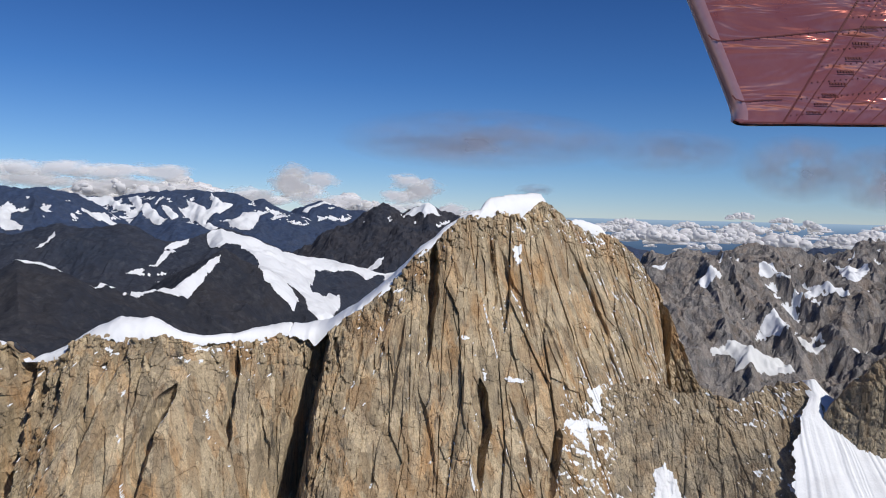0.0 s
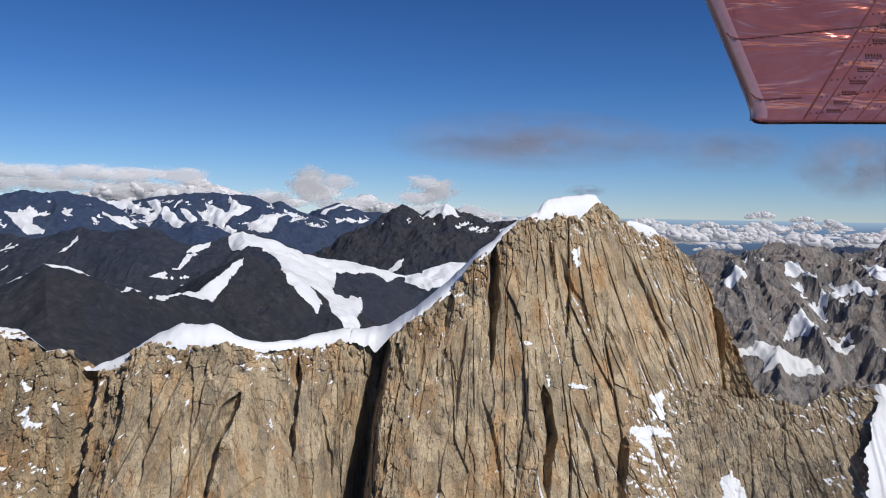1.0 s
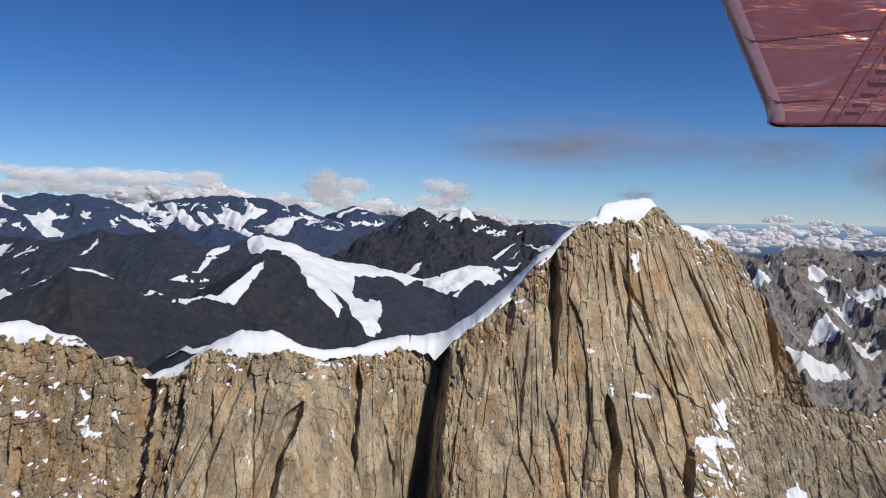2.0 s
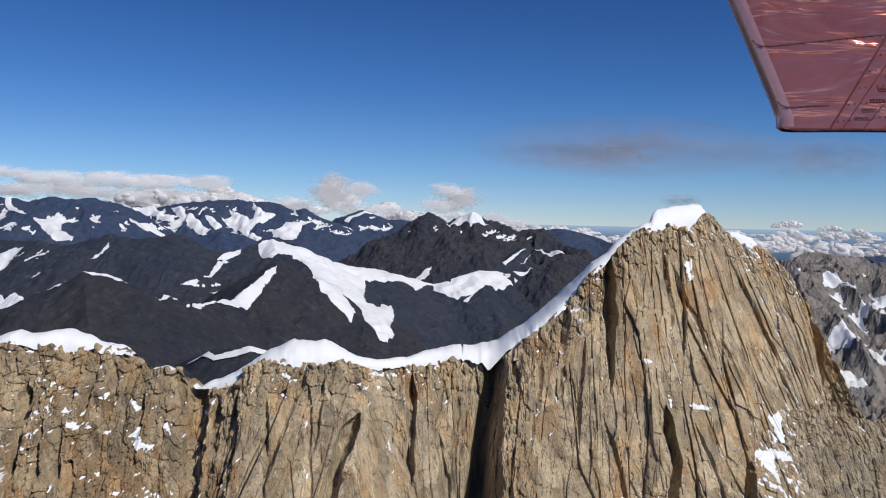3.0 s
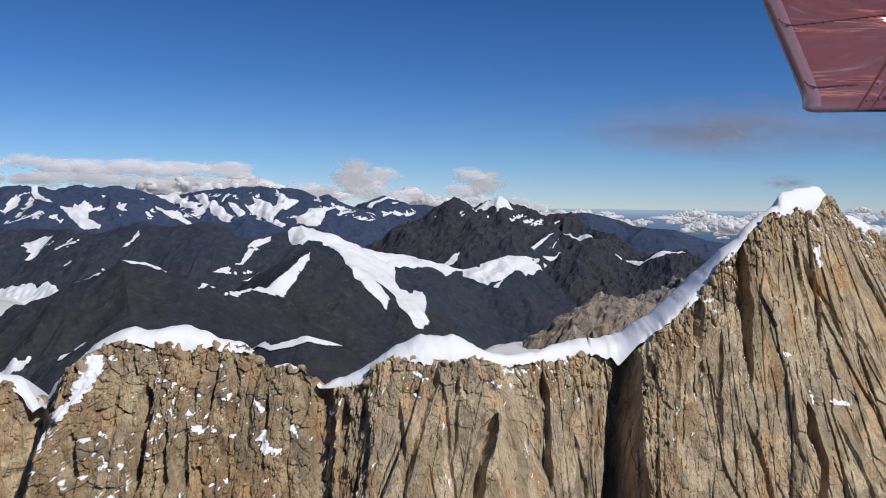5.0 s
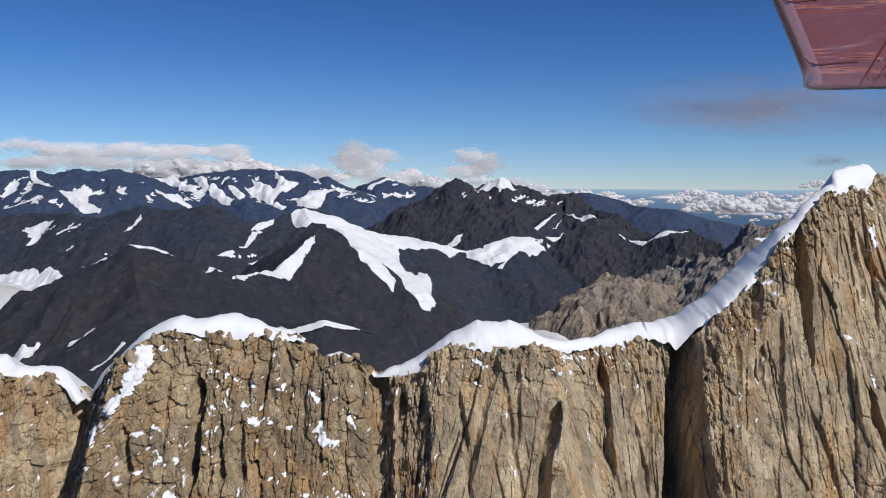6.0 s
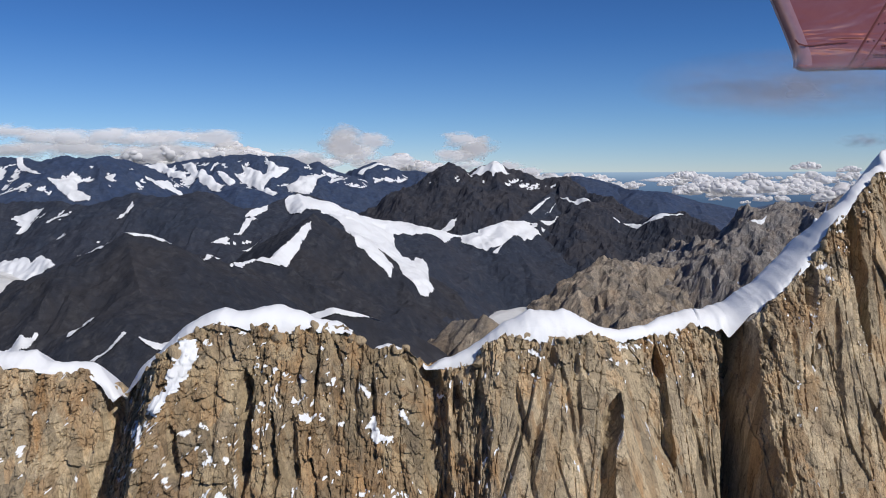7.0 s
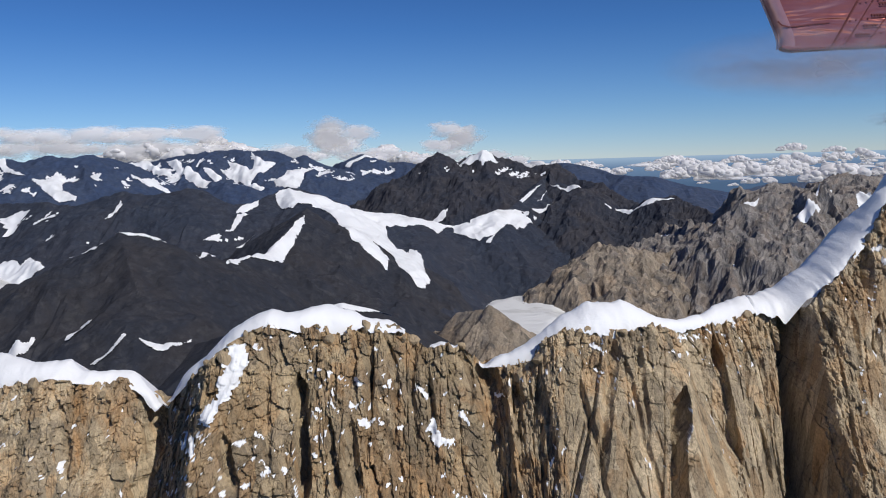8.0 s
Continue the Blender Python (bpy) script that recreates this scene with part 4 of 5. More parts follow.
far_tower = tower("granite_shoulder", "tan granite shoulder with snow along its flat top", MAIN, -560, -356, snowy=0.4, deep=60)
snow_cap(far_tower, -560, -354)
left_tower = tower("granite_tower", "blocky tan granite tower capped with wind-blown snow", MAIN, -356, -218, 0.42, snowy=0.45, deep=70, material=BROWN_GRANITE)
snow_cap(left_tower, -350, -252)
snow_cap(left_tower, -242, -229)
middle = tower("granite_wall", "tan slabby granite wall under a corniced snow crest", MAIN, -218, -74, 0.42, snowy=0.42, deep=90)
snow_cap(middle, -222, -92, ends=(3, 0.1))
peak = tower("granite_peak", "massive tan granite peak with cracked face and snowy summit", MAIN, -74, 216, 0.45, snowy=0.55, deep=175)
snow_cap(peak, -92, 76, ends=(0.1, 3))
snow_cap(peak, 84, 126)
snow_patch(left_tower, MAIN, [(-318, -63), (-310, -65), (-309, -71), (-313, -83), (-321, -91), (-329, -94.5), (-320.5, -82), (-318.6, -73)], 601)
snow_patch(left_tower, MAIN, [(-245, -101), (-241, -98), (-237, -103), (-232, -107), (-239, -108), (-242, -105.6)], 602)
snow_patch(left_tower, MAIN, [(-271.5, -80), (-269.5, -78.8), (-266.6, -83), (-267.5, -85)], 603)
snow_patch(left_tower, MAIN, [(-231, -97), (-229, -96), (-225, -101), (-227, -101.5)], 604)
snow_patch(left_tower, MAIN, [(-289.4, -75), (-287, -73.6), (-284.3, -76.7), (-286.6, -77.5)], 605)
snow_patch(middle, MAIN, [(-217, -93.6), (-209, -91), (-208, -93), (-215, -96)], 607)
snow_patch(peak, MAIN, [(28, -99), (40, -97.3), (59, -101), (48, -103)], 608)
snow_patch(peak, MAIN, [(21, -86.6), (23, -88), (27, -104), (24, -104)], 609)
snow_patch(peak, MAIN, [(68.6, -126), (77, -123.5), (100, -129.8), (108, -138), (90, -133), (91, -145), (82, -135.6)], 610)
snow_patch(peak, MAIN, [(91, -112), (105, -111), (102, -128), (98, -126), (95, -117.7)], 611)
snow_patch(peak, MAIN, [(41, -21), (49, -17.5), (48, -31.5), (45, -32)], 612)


# Boulders and blocks perched along the crest.
def boulder_mesh(seed):
    bm = bmesh.new()
    bmesh.ops.create_icosphere(bm, subdivisions=2, radius=1.0)
    r = random.Random(seed)
    cuts = [(Vector((r.gauss(0, 1), r.gauss(0, 1), r.gauss(0, 0.8))).normalized(), r.uniform(0.42, 0.72)) for _ in range(9)]
    for v in bm.verts:
        for n, d in cuts:
            over = v.co.dot(n) - d
            if over > 0:
                v.co -= n * over
        v.co *= 1 + r.uniform(-0.03, 0.03)
    me = bpy.data.meshes.new("boulder")
    bm.to_mesh(me)
    bm.free()
    me.materials.append(GRANITE)
    return me


BOULDERS = [boulder_mesh(640 + k) for k in range(6)]
rb_ = random.Random(77)
for owner, x0, x1, count in ((far_tower, -480, -358, 10), (left_tower, -334, -224, 16), (middle, -214, -82, 24), (peak, -34, 128, 24)):
    for k in range(count):
        bx_ = x0 + (x1 - x0) * (k + rb_.random()) / count
        zc_, yc_ = (float(q) for q in (q[0] for q in MAIN.crest(np.array([bx_]))))
        size = rb_.choice((1.0, 1.2, 1.6, 2.0, 2.6)) * rb_.uniform(0.85, 1.2)
        zb = zc_ - 0.15 * size - (rb_.uniform(0, 6) if k % 3 else 0)
        yb = float(rock(MAIN, np.array([bx_]), np.array([zb - size]))[0]) + 0.45 * size
        ob = new("boulder", BOULDERS[k % 6])
        ob.parent = owner
        ob.matrix_basis = Matrix.LocRotScale((bx_, min(yb, yc_ + 1), zb), Euler((rb_.uniform(-0.4, 0.4), rb_.uniform(-0.4, 0.4), rb_.uniform(0, 6))), (size * rb_.uniform(0.8, 1.15), size, size * rb_.uniform(0.95, 1.5)))

RIB = Wall([(85, 560, 560, 505), (120, 560, 560, 522), (154, 560, 560, 528), (175, 560, 560, 531), (187, 562, 562, 530), (204, 575, 575, 522), (220, 578, 578, 516), (235, 566, 566, 515), (250, 556, 556, 512), (262, 552, 552, 508)],
           [(85, -140), (99, -117), (114, -112), (138, -108), (153, -115), (163, -117), (175, -113), (182, -117), (198, -121), (207, -118), (220, -112.5), (231, -109), (241, -107.5), (246, -113), (252, -126), (262, -150)], 1000)
SPIRE = Wall([(238, 575, 575, 565), (245, 544, 540, 525), (252, 538, 532, 518), (260, 531, 526, 514), (267, 524, 518, 513), (300, 505, 498, 508), (420, 440, 432, 440)],
             [(238, -150), (244, -132), (248, -121), (254, -112), (260, -104), (267, -95), (272, -87), (300, -68), (420, -55)], 2000)
rib = tower("granite_rib", "broken grey-tan granite rib beside a snow couloir", RIB, 85, 262, 0.5, snowy=0.36, deep=70, material=GREY_GRANITE)
snow_patch(rib, RIB, [(134, -158), (142, -154), (149, -164), (153, -182), (128, -182)], 621)
snow_patch(rib, RIB, [(173, -116), (177, -113.5), (182, -117.5), (178, -119)], 622)
spire = tower("granite_spire", "dark granite spire above the snow couloir", SPIRE, 238, 420, snowy=0.5, deep=70, material=GREY_GRANITE)

# The snow couloir between rib and spire, furrowed by runnels.
couloir = thing("snow_couloir", "steep white snow couloir furrowed by runnels", "snow")
u, v = np.meshgrid(np.linspace(0, 1, 220), np.concatenate([np.linspace(-0.12, -0.01, 8), np.linspace(0, 1, 220)]))
down = np.maximum(v, 0)
cz = -105 - 90 * down - 55 * np.abs(np.minimum(v, 0)) - 26 * (u - 0.35) ** 2 * (1 - smooth(v, 0, 0.2))
cy = 549 + 1.1 * (-105 - 90 * down + 109) - 200 * np.minimum(v, 0)
fall = 105 + 90 * down
west = np.interp(fall, [105, 111, 114, 125, 135, 143, 157, 165, 195], [243, 241, 242, 232, 225, 221, 215, 213, 200]) + 9 * (fbm(fall / 5, fall * 0, 4, 704, 0.65) - 0.5) * smooth(fall, 112, 130)
east = np.interp(fall, [105, 111, 125, 140, 195], [257, 262, 264, 300, 330])
cx = west + (east - west) * u
runnel = ridged((cx - 246) / (2.2 + 3.0 * down) + 1.0 * fbm(u * 4, v * 3, 3, 701), v * 0.6, 2, 702) - 0.5
cy = cy + 5 * np.abs(u - 0.25) ** 1.3 + 2.0 * runnel * smooth(v, 0.1, 0.4) + 3 * (fbm(u * 5, v * 5, 3, 703) - 0.5)
sheet("snow_surface", np.stack([cx, cy, cz], -1), None, SNOW, couloir)


# ---- sky and distance ----
def glow_material(name, colour):
    m = bpy.data.materials.new(name)
    m.use_nodes = True
    nt = m.node_tree
    nt.nodes.remove(nt.nodes["Principled BSDF"])
    e = nt.nodes.new("ShaderNodeEmission")
    e.inputs["Color"].default_value = (*colour, 1)
    nt.links.new(e.outputs["Emission"], nt.nodes["Material Output"].inputs["Surface"])
    return m


# Upright sheet added below the horizon; it glows with a painted haze gradient.
HAZE = glow_material("painted_haze", (0.15, 0.26, 0.42))
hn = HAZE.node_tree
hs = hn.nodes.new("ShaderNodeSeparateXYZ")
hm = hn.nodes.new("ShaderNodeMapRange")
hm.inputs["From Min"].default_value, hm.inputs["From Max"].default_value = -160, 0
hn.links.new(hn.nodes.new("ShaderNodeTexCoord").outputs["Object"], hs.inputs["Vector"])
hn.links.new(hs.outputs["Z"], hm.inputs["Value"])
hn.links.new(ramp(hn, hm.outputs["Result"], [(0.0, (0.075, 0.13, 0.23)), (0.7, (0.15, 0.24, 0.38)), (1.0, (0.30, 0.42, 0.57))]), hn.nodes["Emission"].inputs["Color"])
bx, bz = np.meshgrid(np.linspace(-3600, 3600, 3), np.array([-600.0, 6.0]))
tagged(sheet("backdrop", np.stack([bx, bx * 0 + 4895, bz], -1), None, HAZE), "glowing sheet painted as the hazy blue distance", "backdrop", kind="structure")

CLOUD, cnt, cb = graph("cloud", 1.0)
cb.inputs["Base Color"].default_value = (0.70, 0.70, 0.72, 1)
bump(cnt, cb, noise_node(cnt, coords(cnt), 7.0, 8, 0.68, 0.6), 0.10, 0.8)
cb.inputs["Specular IOR Level"].default_value = 0.0
# Vapour: half of the light is scattered on through it.
ct, cm = cnt.nodes.new("ShaderNodeBsdfTranslucent"), cnt.nodes.new("ShaderNodeMixShader")
ct.inputs["Color"].default_value = (0.70, 0.70, 0.72, 1)
cm.inputs["Fac"].default_value = 0.30
cnt.links.new(cb.outputs["BSDF"], cm.inputs[1])
cnt.links.new(ct.outputs["BSDF"], cm.inputs[2])
cnt.links.new(cm.outputs["Shader"], cnt.nodes["Material Output"].inputs["Surface"])


def ball(level):
    bm = bmesh.new()
    bmesh.ops.create_icosphere(bm, subdivisions=level, radius=1.0)
    v = np.array([p.co[:] for p in bm.verts])
    f = np.array([[q.index for q in p.verts] for p in bm.faces])
    bm.free()
    return v, f


BIG, SMALL = ball(3), ball(2)


def cloud_mesh(name, puffs, seed, tall):
    """A heap of billows over a level base, about two units wide and as tall as told: broad ones inside, many small ones round them."""
    r = np.random.RandomState(seed)
    vs, fs, n0, big = [], [], 0, []
    for k in range(puffs * 3):
        if k < puffs:
            a = r.uniform(-0.85, 0.85)
            roof = tall * (1 - a * a) * (0.35 + 0.9 * vnoise(np.array([a * 2.5 + seed]), np.array([0.5]), seed)[0])
            size = (0.09 + 0.13 * r.rand()) * (0.5 + tall)
            c = np.array([a, r.uniform(-0.3, 0.3), r.rand() ** 0.8 * max(roof - size * 0.5, 0.02)])
            big.append((c, size))
            v, f = BIG
        else:
            c0, s0 = big[k % puffs]
            w = r.normal(size=3)
            w[2] = abs(w[2]) * 0.8
            w[1] = -abs(w[1])
            size = s0 * r.uniform(0.22, 0.5)
            c = c0 + w / np.linalg.norm(w) * s0 * 0.95
            v, f = SMALL
        n = fbm(v[:, 0] * 2.6 + 5 * k, v[:, 1] * 2.6 + v[:, 2] * 2.1 + 3 * k, 5, seed + k, 0.65) - 0.5
        v = v * (1 + 1.0 * n)[:, None] * size * np.array([1.25, 1.0, 0.85]) + c
        v[:, 2] = np.where(v[:, 2] < 0, v[:, 2] * 0.3, v[:, 2])
        fs.append(f + n0)
        vs.append(v)
        n0 += len(v)
    me = bpy.data.meshes.new(name)
    me.from_pydata(np.concatenate(vs).tolist(), [], np.concatenate(fs).tolist())
    me.polygons.foreach_set("use_smooth", np.full(len(me.polygons), True))
    me.materials.append(CLOUD)
    return me


def cloud(me, x, y, z, wide, label, turn=0.0, group="clouds above the far plain"):
    ob = tagged(new("cumulus_cloud", me), label, "cloud", group)
    ob.matrix_world = Matrix.LocRotScale((x, y, z), Euler((0, 0, turn)), (wide / 2, wide / 2, wide / 2))
    ob.visible_shadow = False
    return ob


HEAPS = [cloud_mesh("cloud_heap", 16, 900 + 40 * k, 0.40 + 0.09 * k) for k in range(6)]
rc = random.Random(5)
for k in range(150):
    far = rc.random()
    y = 4250 + 560 * far
    x = rc.uniform(60, 2900)
    z = -150 + 118 * far + rc.uniform(-8, 8)
    w = rc.choice((70, 110, 150, 210, 270)) * rc.uniform(0.8, 1.2) * (1.1 - 0.45 * far)
    if x < 900 and y < 4550:
        continue
    cloud(HEAPS[k % 5], x, y, z, w, "small white fair-weather cloud over the plain", rc.uniform(-0.5, 0.5))
for x, z, w in ((1280, -40, 150), (1588, 20, 150), (1820, 5, 120), (908, -30, 140), (1010, -45, 150)):
    cloud(HEAPS[4 + x % 2], x, 4640, z, w, "bright towering white cloud above the plain")
for k, (x, z, w, h, lab) in enumerate(((-2050, 60, 640, 120, "bright white cloud bank over the snowy mountains"), (-1620, 70, 520, 150, "bright white cloud bank over the snowy mountains"),
                                       (-620, 10, 440, 110, "low white cloud behind a pointed mountain"), (-60, -20, 420, 70, "low white cloud behind the brown peak"),
                                       (230, -60, 500, 60, "low white cloud bank behind the brown peak"))):
    cloud(cloud_mesh("cloud_bank", 34, 1300 + 80 * k, 2.0 * h / w), x, 4690 + 12 * (k % 3), z, w, lab, 0.1 * (k % 4))


# Thin wisps of cloud close by: layers of vapour, each see-through.
def wisp_material(seed, cover, colour):
    m = bpy.data.materials.new("wisp")
    m.use_nodes = True
    nt = m.node_tree
    nt.nodes.remove(nt.nodes["Principled BSDF"])
    c = nt.nodes.new("ShaderNodeTexCoord")
    length = nt.nodes.new("ShaderNodeVectorMath")
    length.operation = "LENGTH"
    nt.links.new(c.outputs["Object"], length.inputs[0])
    shape = ramp(nt, length.outputs["Value"], [(0.1, 1.0), (0.95, 0.0)])
    mp = nt.nodes.new("ShaderNodeMapping")
    mp.inputs["Location"].default_value = (seed, seed * 0.7, 0)
    mp.inputs["Scale"].default_value = (1.3, 1.0, 0.9)
    nt.links.new(c.outputs["Object"], mp.inputs["Vector"])
    soft = ramp(nt, noise_node(nt, mp.outputs["Vector"], 1.5, 5, 0.52, 0.3), [(0.34, 0.0), (0.70, 1.0)])
    a = mix(nt, 1.0, shape, soft, "MULTIPLY")
    a = mix(nt, 1.0, a, (cover, cover, cover), "MULTIPLY")
    d, t, mx = (nt.nodes.new(n) for n in ("ShaderNodeBsdfDiffuse", "ShaderNodeBsdfTransparent", "ShaderNodeMixShader"))
    d.inputs["Color"].default_value = (*colour, 1)
    nt.links.new(a, mx.inputs["Fac"])
    nt.links.new(t.outputs["BSDF"], mx.inputs[1])
    nt.links.new(d.outputs["BSDF"], mx.inputs[2])
    nt.links.new(mx.outputs["Shader"], nt.nodes["Material Output"].inputs["Surface"])
    return m


def puff_material(name, grey):
    """Ragged soft vapour: dense in the middle, torn at the rim, each sheet torn its own way."""
    m = bpy.data.materials.new(name)
    m.use_nodes = True
    nt = m.node_tree
    nt.nodes.remove(nt.nodes["Principled BSDF"])
    c, info, length, add, mp = (nt.nodes.new(n) for n in ("ShaderNodeTexCoord", "ShaderNodeObjectInfo", "ShaderNodeVectorMath", "ShaderNodeVectorMath", "ShaderNodeMath"))
    length.operation, add.operation, mp.operation = "LENGTH", "ADD", "MULTIPLY"
    mp.inputs[1].default_value = 90.0
    nt.links.new(info.outputs["Random"], mp.inputs[0])
    nt.links.new(c.outputs["Object"], length.inputs[0])
    nt.links.new(c.outputs["Object"], add.inputs[0])
    nt.links.new(mp.outputs["Value"], add.inputs[1])
    n = nt.nodes.new("ShaderNodeMath")
    n.operation = "SUBTRACT"
    torn = nt.nodes.new("ShaderNodeMath")
    torn.operation = "MULTIPLY"
    torn.inputs[1].default_value = 1.62
    nt.links.new(noise_node(nt, add.outputs["Vector"], 1.7, 7, 0.6, 0.2), torn.inputs[0])
    nt.links.new(torn.outputs["Value"], n.inputs[0])
    nt.links.new(length.outputs["Value"], n.inputs[1])
    a = ramp(nt, n.outputs["Value"], [(0.06, 0.0), (0.52, 0.92)])
    d, t, mx = (nt.nodes.new(k) for k in ("ShaderNodeBsdfDiffuse", "ShaderNodeBsdfTransparent", "ShaderNodeMixShader"))
    d.inputs["Color"].default_value = (grey, grey, grey * 1.03, 1)
    nt.links.new(a, mx.inputs["Fac"])
    nt.links.new(t.outputs["BSDF"], mx.inputs[1])
    nt.links.new(d.outputs["BSDF"], mx.inputs[2])
    nt.links.new(mx.outputs["Shader"], nt.nodes["Material Output"].inputs["Surface"])
    return m


def puff(x, y, z, wide, tall, material, label, group, seed):
    """A loose puff of vapour, bellied towards the south."""
    u, v = np.meshgrid(np.linspace(-1, 1, 14), np.linspace(-1, 1, 10))
    o = sheet("loose_cloud", np.stack([u, 0.4 * (u * u + v * v) + 0.25 * v + 0.3 * (fbm(u * 2, v * 2, 3, seed) - 0.5), v], -1), None, material)
    o.matrix_world = Matrix.LocRotScale((x, y, z), None, (wide / 2, wide * 0.12, tall / 2))
    o.visible_shadow = False
    tagged(o, label, "cloud", group)


# The default grey-violet is cloud in shadow, put straight into the colour.
def wisp(x, y, z, wide, tall, seed, cover, label, colour=(0.31, 0.31, 0.37), layers=3, group="wisps beside the peak"):
    top = tagged(new("thin_cloud"), label, "cloud", group)
    top.location = (x, y, z)
    u, v = np.meshgrid(np.linspace(-1, 1, 24), np.linspace(-1, 1, 12))
    for k in range(layers):
        o = sheet("vapour_layer", np.stack([u, 0.25 * (fbm(u * 2 + k, v * 2, 3, int(seed)) - 0.5), v], -1), None, wisp_material(seed + 2.3 * k, cover, colour), top)
        o.matrix_basis = Matrix.LocRotScale((0, 9 * (k - 1), 0), None, (wide / 2, 30, tall / 2))
        o.visible_shadow = False


wisp(22, 648, 60, 250, 52, 3.0, 0.75, "long thin grey-violet wisp of cloud beside the peak")
wisp(292, 700, 47, 110, 64, 11.0, 0.8, "faint grey wisp of cloud in the blue sky")
wisp(368, 700, 40, 110, 64, 17.0, 0.9, "faint grey wisp of cloud in the blue sky")
wisp(190, 720, 60, 150, 44, 23.0, 0.45, "very faint wisp of cloud in the blue sky")
wisp(66, 660, 22, 36, 11, 29.0, 0.5, "small dark wisp of cloud by the summit")

# Loose vapour over the far mountains.
# The grey copy is for shaded cloud: its shade is in the colour.
WHITE_PUFF, SHADED_GREY_PUFF = puff_material("white_vapour", 0.70), puff_material("shaded_grey_vapour", 0.58)
rp = random.Random(31)
for k in range(26):
    u = k / 25
    x = -1900 + 2050 * u + rp.uniform(-40, 40)
    base = 130 - 130 * u + 20 * math.sin(k * 1.7)
    w = rp.uniform(200, 430) * (1.1 - 0.4 * u)
    puff(x, 4585 + 4 * (k % 9), base + rp.uniform(-18, 16), w, w * rp.uniform(0.26, 0.42), SHADED_GREY_PUFF if k % 4 == 1 else WHITE_PUFF,
         "torn grey-white cloud over the far mountains" if k % 4 == 1 else "soft white cloud over the far mountains", "clouds above the far mountains", 40 + k)
# The level grey deck that hides the summits of the western massif.
# Upper row white, lower row grey, so the deck's shaded base is painted.
for k in range(16):
    x, w = -3050 + 1330 * (k // 2) / 7 + rp.uniform(-50, 50), rp.uniform(440, 640)
    puff(x, 4540 + 3 * k, (238 if k % 2 else 160) - 0.022 * (x + 3050) + rp.uniform(-14, 14), w, w * rp.uniform(0.20, 0.30), WHITE_PUFF if k % 2 else SHADED_GREY_PUFF,
         "level grey-white cloud deck over the snowy mountains", "clouds above the far mountains", 190 + k)
for cx0, cz0, wide0, tall0 in ((-290, 165, 400, 170), (-900, 170, 420, 140)):
    for k in range(6):
        w = wide0 * rp.uniform(0.55, 0.9)
        puff(cx0 + wide0 * rp.uniform(-0.32, 0.32), 4575 + 5 * k, cz0 + tall0 * rp.uniform(-0.40, 0.32), w, w * rp.uniform(0.42, 0.62), SHADED_GREY_PUFF if k % 3 else WHITE_PUFF,
             "soft grey heaped cloud behind a dark peak", "clouds above the far mountains", 90 + k)
for k in range(44):
    far = rp.random()
    x, w = rp.uniform(40, 2850), rp.uniform(140, 360) * (1.1 - 0.35 * far)
    puff(x, 4300 + 440 * far + k * 0.7, -120 + 104 * far + rp.uniform(-6, 6), w, w * rp.uniform(0.10, 0.19), WHITE_PUFF, "soft low white cloud over the plain", "clouds above the far plain", 140 + k)

# ---- the wing ----
RED, rn, rb = graph("red_paint", 0.07)
rb.inputs["Metallic"].default_value = 0.70
rb.inputs["Specular IOR Level"].default_value = 0.6
rb.inputs["Coat Weight"].default_value = 0.8
rv = coords(rn, (0.004, 0.004, 0.004))
rn.links.new(mix(rn, ramp(rn, noise_node(rn, rv, 1.2, 6, 0.6, 1.0), [(0.35, 0.0), (0.7, 1.0)]), (0.73, 0.25, 0.18), (0.63, 0.18, 0.13)), rb.inputs["Base Color"])
bump(rn, rb, noise_node(rn, coords(rn, (0.0012, 0.0042, 0.004)), 1.3, 3, 0.45, 0.6), 60.0, 0.8)
# Pale pink paints the sky's reflection along the tip's edge.
PINK, pn, pb = graph("painted_edge_sheen", 0.25)
pn.links.new(mix(pn, noise_node(pn, coords(pn, (0.01, 0.01, 0.01)), 3, 6), (0.78, 0.62, 0.64), (0.60, 0.38, 0.40)), pb.inputs["Base Color"])
# Red paled towards pink: the rolled edge's sky reflection is part of the colour.
SHEEN, en, eb = graph("rolled_edge_sheen", 0.16)
eb.inputs["Metallic"].default_value = 0.5
en.links.new(mix(en, noise_node(en, coords(en, (0.01, 0.01, 0.01)), 2, 5), (0.70, 0.40, 0.38), (0.58, 0.26, 0.24)), eb.inputs["Base Color"])
SEAM, sn, sb = graph("dark_red_seam", 0.5)
sn.links.new(mix(sn, noise_node(sn, coords(sn, (0.02, 0.02, 0.02)), 3, 6), (0.09, 0.012, 0.012), (0.14, 0.02, 0.02)), sb.inputs["Base Color"])

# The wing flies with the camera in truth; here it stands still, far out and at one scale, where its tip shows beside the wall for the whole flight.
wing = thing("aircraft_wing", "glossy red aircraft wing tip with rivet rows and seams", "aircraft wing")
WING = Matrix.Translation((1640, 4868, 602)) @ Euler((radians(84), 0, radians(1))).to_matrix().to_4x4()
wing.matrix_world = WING


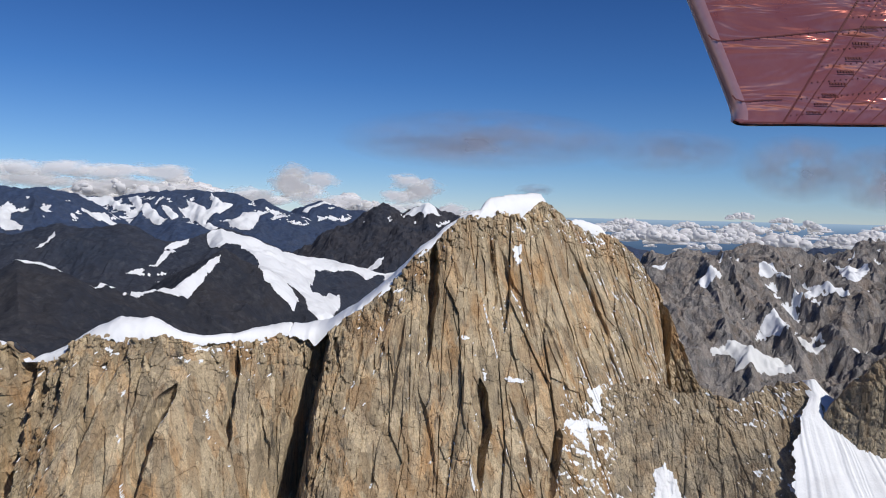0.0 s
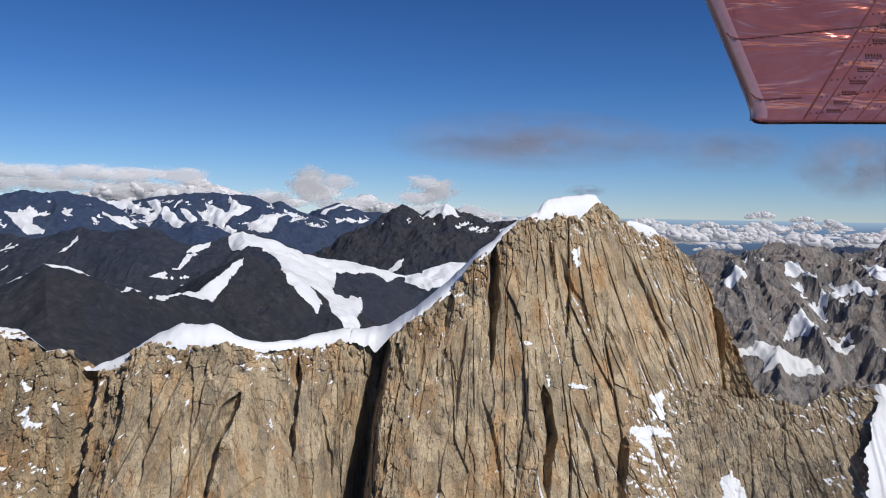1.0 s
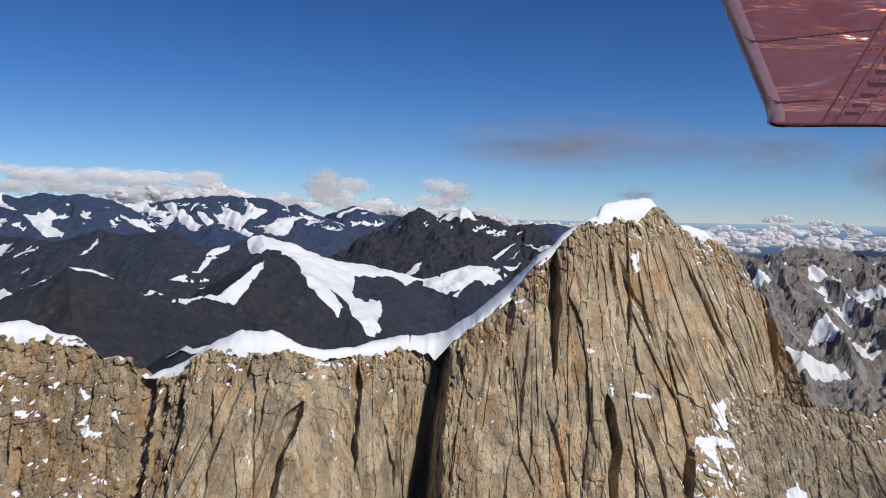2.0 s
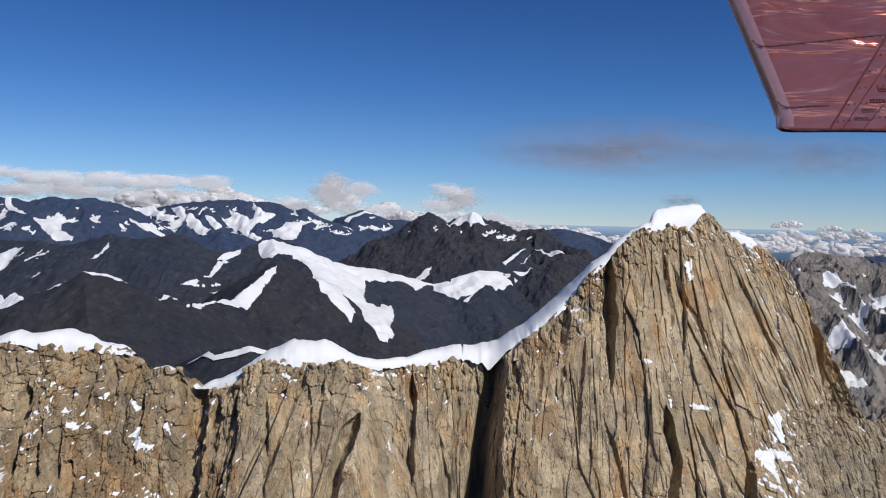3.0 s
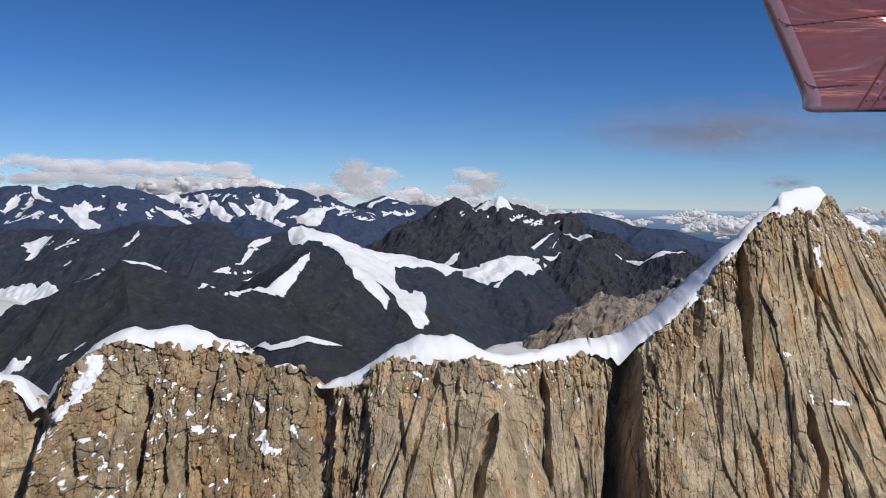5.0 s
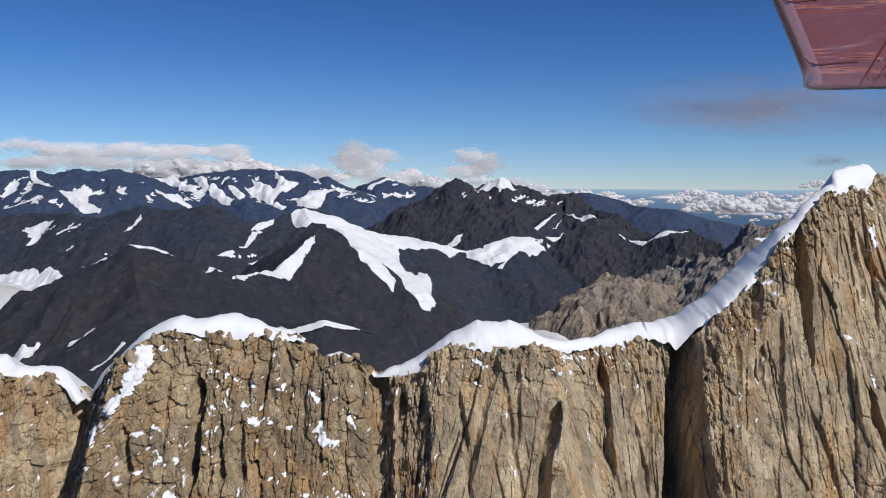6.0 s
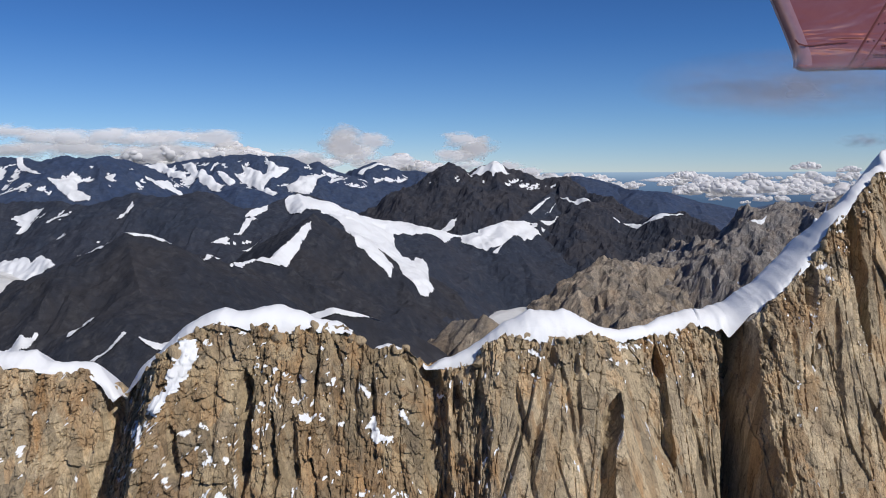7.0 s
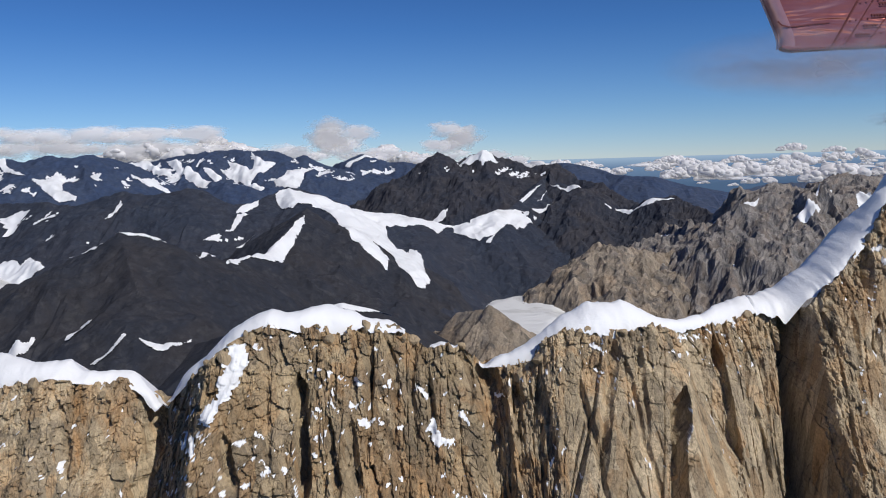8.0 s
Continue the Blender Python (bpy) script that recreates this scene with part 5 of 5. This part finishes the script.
def plate(name, outline, thick, material, parent, lift=0.0, bevel=0.0, label=""):
    """A flat panel in the wing's own plane (x along the span, y towards the front, the underside at z = lift)."""
    bm = bmesh.new()
    low = [bm.verts.new((x, y, lift)) for x, y in outline]
    f = bm.faces.new(low)
    up = bmesh.ops.extrude_face_region(bm, geom=[f])
    bmesh.ops.translate(bm, verts=[g for g in up["geom"] if isinstance(g, bmesh.types.BMVert)], vec=(0, 0, -thick))
    bmesh.ops.recalc_face_normals(bm, faces=bm.faces)
    if bevel:
        bmesh.ops.bevel(bm, geom=list(bm.edges), offset=bevel, segments=3, affect="EDGES")
    me = bpy.data.meshes.new(name)
    bm.to_mesh(me)
    bm.free()
    me.materials.append(material)
    ob = new(name, me)
    ob.parent = parent
    if label:
        tagged(ob, label)
    return ob


def strip(name, a, b, wide, lift, material, parent):
    (ax, ay), (bx_, by_) = a, b
    n = math.hypot(bx_ - ax, by_ - ay)
    nx, ny = -(by_ - ay) / n * wide / 2, (bx_ - ax) / n * wide / 2
    return plate(name, [(ax + nx, ay + ny), (bx_ + nx, by_ + ny), (bx_ - nx, by_ - ny), (ax - nx, ay - ny)], 3.0, material, parent, lift)


def shell(name, low, high, across, depth, material, parent, label=""):
    """A curved skin strip up the tip's edge, between two heights: its places across the edge and how far back they lie."""
    n = 24
    t = np.linspace(low, high, n)[:, None]
    left = -0.40 * t - 30 * np.exp(-t / 40)
    a, d = np.array(across, float)[None, :], np.array(depth, float)[None, :]
    ob = sheet(name, np.stack([left + a + 0 * t, t + 0 * a, d + 0 * t], -1), None, material, parent)
    return tagged(ob, label) if label else ob


ARC = np.linspace(0, math.pi / 2, 10)
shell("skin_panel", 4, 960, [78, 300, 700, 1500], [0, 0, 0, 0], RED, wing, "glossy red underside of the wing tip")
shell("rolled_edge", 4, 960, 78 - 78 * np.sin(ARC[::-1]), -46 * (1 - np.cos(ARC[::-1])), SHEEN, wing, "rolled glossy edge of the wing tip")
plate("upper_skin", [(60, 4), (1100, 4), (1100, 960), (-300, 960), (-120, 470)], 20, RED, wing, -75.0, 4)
shell("tip_edge", 2, 962, 4 - 9 * np.sin(ARC * 2), -42 - 12 * (1 - np.cos(ARC * 2)), PINK, wing, "pale edge of the wing tip with painted sky sheen")
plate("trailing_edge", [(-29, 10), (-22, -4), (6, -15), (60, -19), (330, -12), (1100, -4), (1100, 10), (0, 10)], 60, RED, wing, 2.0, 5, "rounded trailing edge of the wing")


def edge_x(t):
    return -0.40 * t - 30 * math.exp(-t / 40)


def stitched(points, wide, ticks, name="seam"):
    """A lap seam with a row of rivets along it."""
    for a, b in zip(points, points[1:]):
        strip(name, a, b, wide, 4.0, SEAM, wing)
    for (ax, ay), (bx_, by_) in zip(points, points[1:]):
        n = max(1, int(math.hypot(bx_ - ax, by_ - ay) / ticks))
        for k in range(n):
            u0, u1 = k / n, k / n + 5 / math.hypot(bx_ - ax, by_ - ay)
            strip("rivet", (ax + (bx_ - ax) * u0, ay + (by_ - ay) * u0 - 3), (ax + (bx_ - ax) * u1, ay + (by_ - ay) * u1 - 3), 11, 5.0, SEAM, wing)


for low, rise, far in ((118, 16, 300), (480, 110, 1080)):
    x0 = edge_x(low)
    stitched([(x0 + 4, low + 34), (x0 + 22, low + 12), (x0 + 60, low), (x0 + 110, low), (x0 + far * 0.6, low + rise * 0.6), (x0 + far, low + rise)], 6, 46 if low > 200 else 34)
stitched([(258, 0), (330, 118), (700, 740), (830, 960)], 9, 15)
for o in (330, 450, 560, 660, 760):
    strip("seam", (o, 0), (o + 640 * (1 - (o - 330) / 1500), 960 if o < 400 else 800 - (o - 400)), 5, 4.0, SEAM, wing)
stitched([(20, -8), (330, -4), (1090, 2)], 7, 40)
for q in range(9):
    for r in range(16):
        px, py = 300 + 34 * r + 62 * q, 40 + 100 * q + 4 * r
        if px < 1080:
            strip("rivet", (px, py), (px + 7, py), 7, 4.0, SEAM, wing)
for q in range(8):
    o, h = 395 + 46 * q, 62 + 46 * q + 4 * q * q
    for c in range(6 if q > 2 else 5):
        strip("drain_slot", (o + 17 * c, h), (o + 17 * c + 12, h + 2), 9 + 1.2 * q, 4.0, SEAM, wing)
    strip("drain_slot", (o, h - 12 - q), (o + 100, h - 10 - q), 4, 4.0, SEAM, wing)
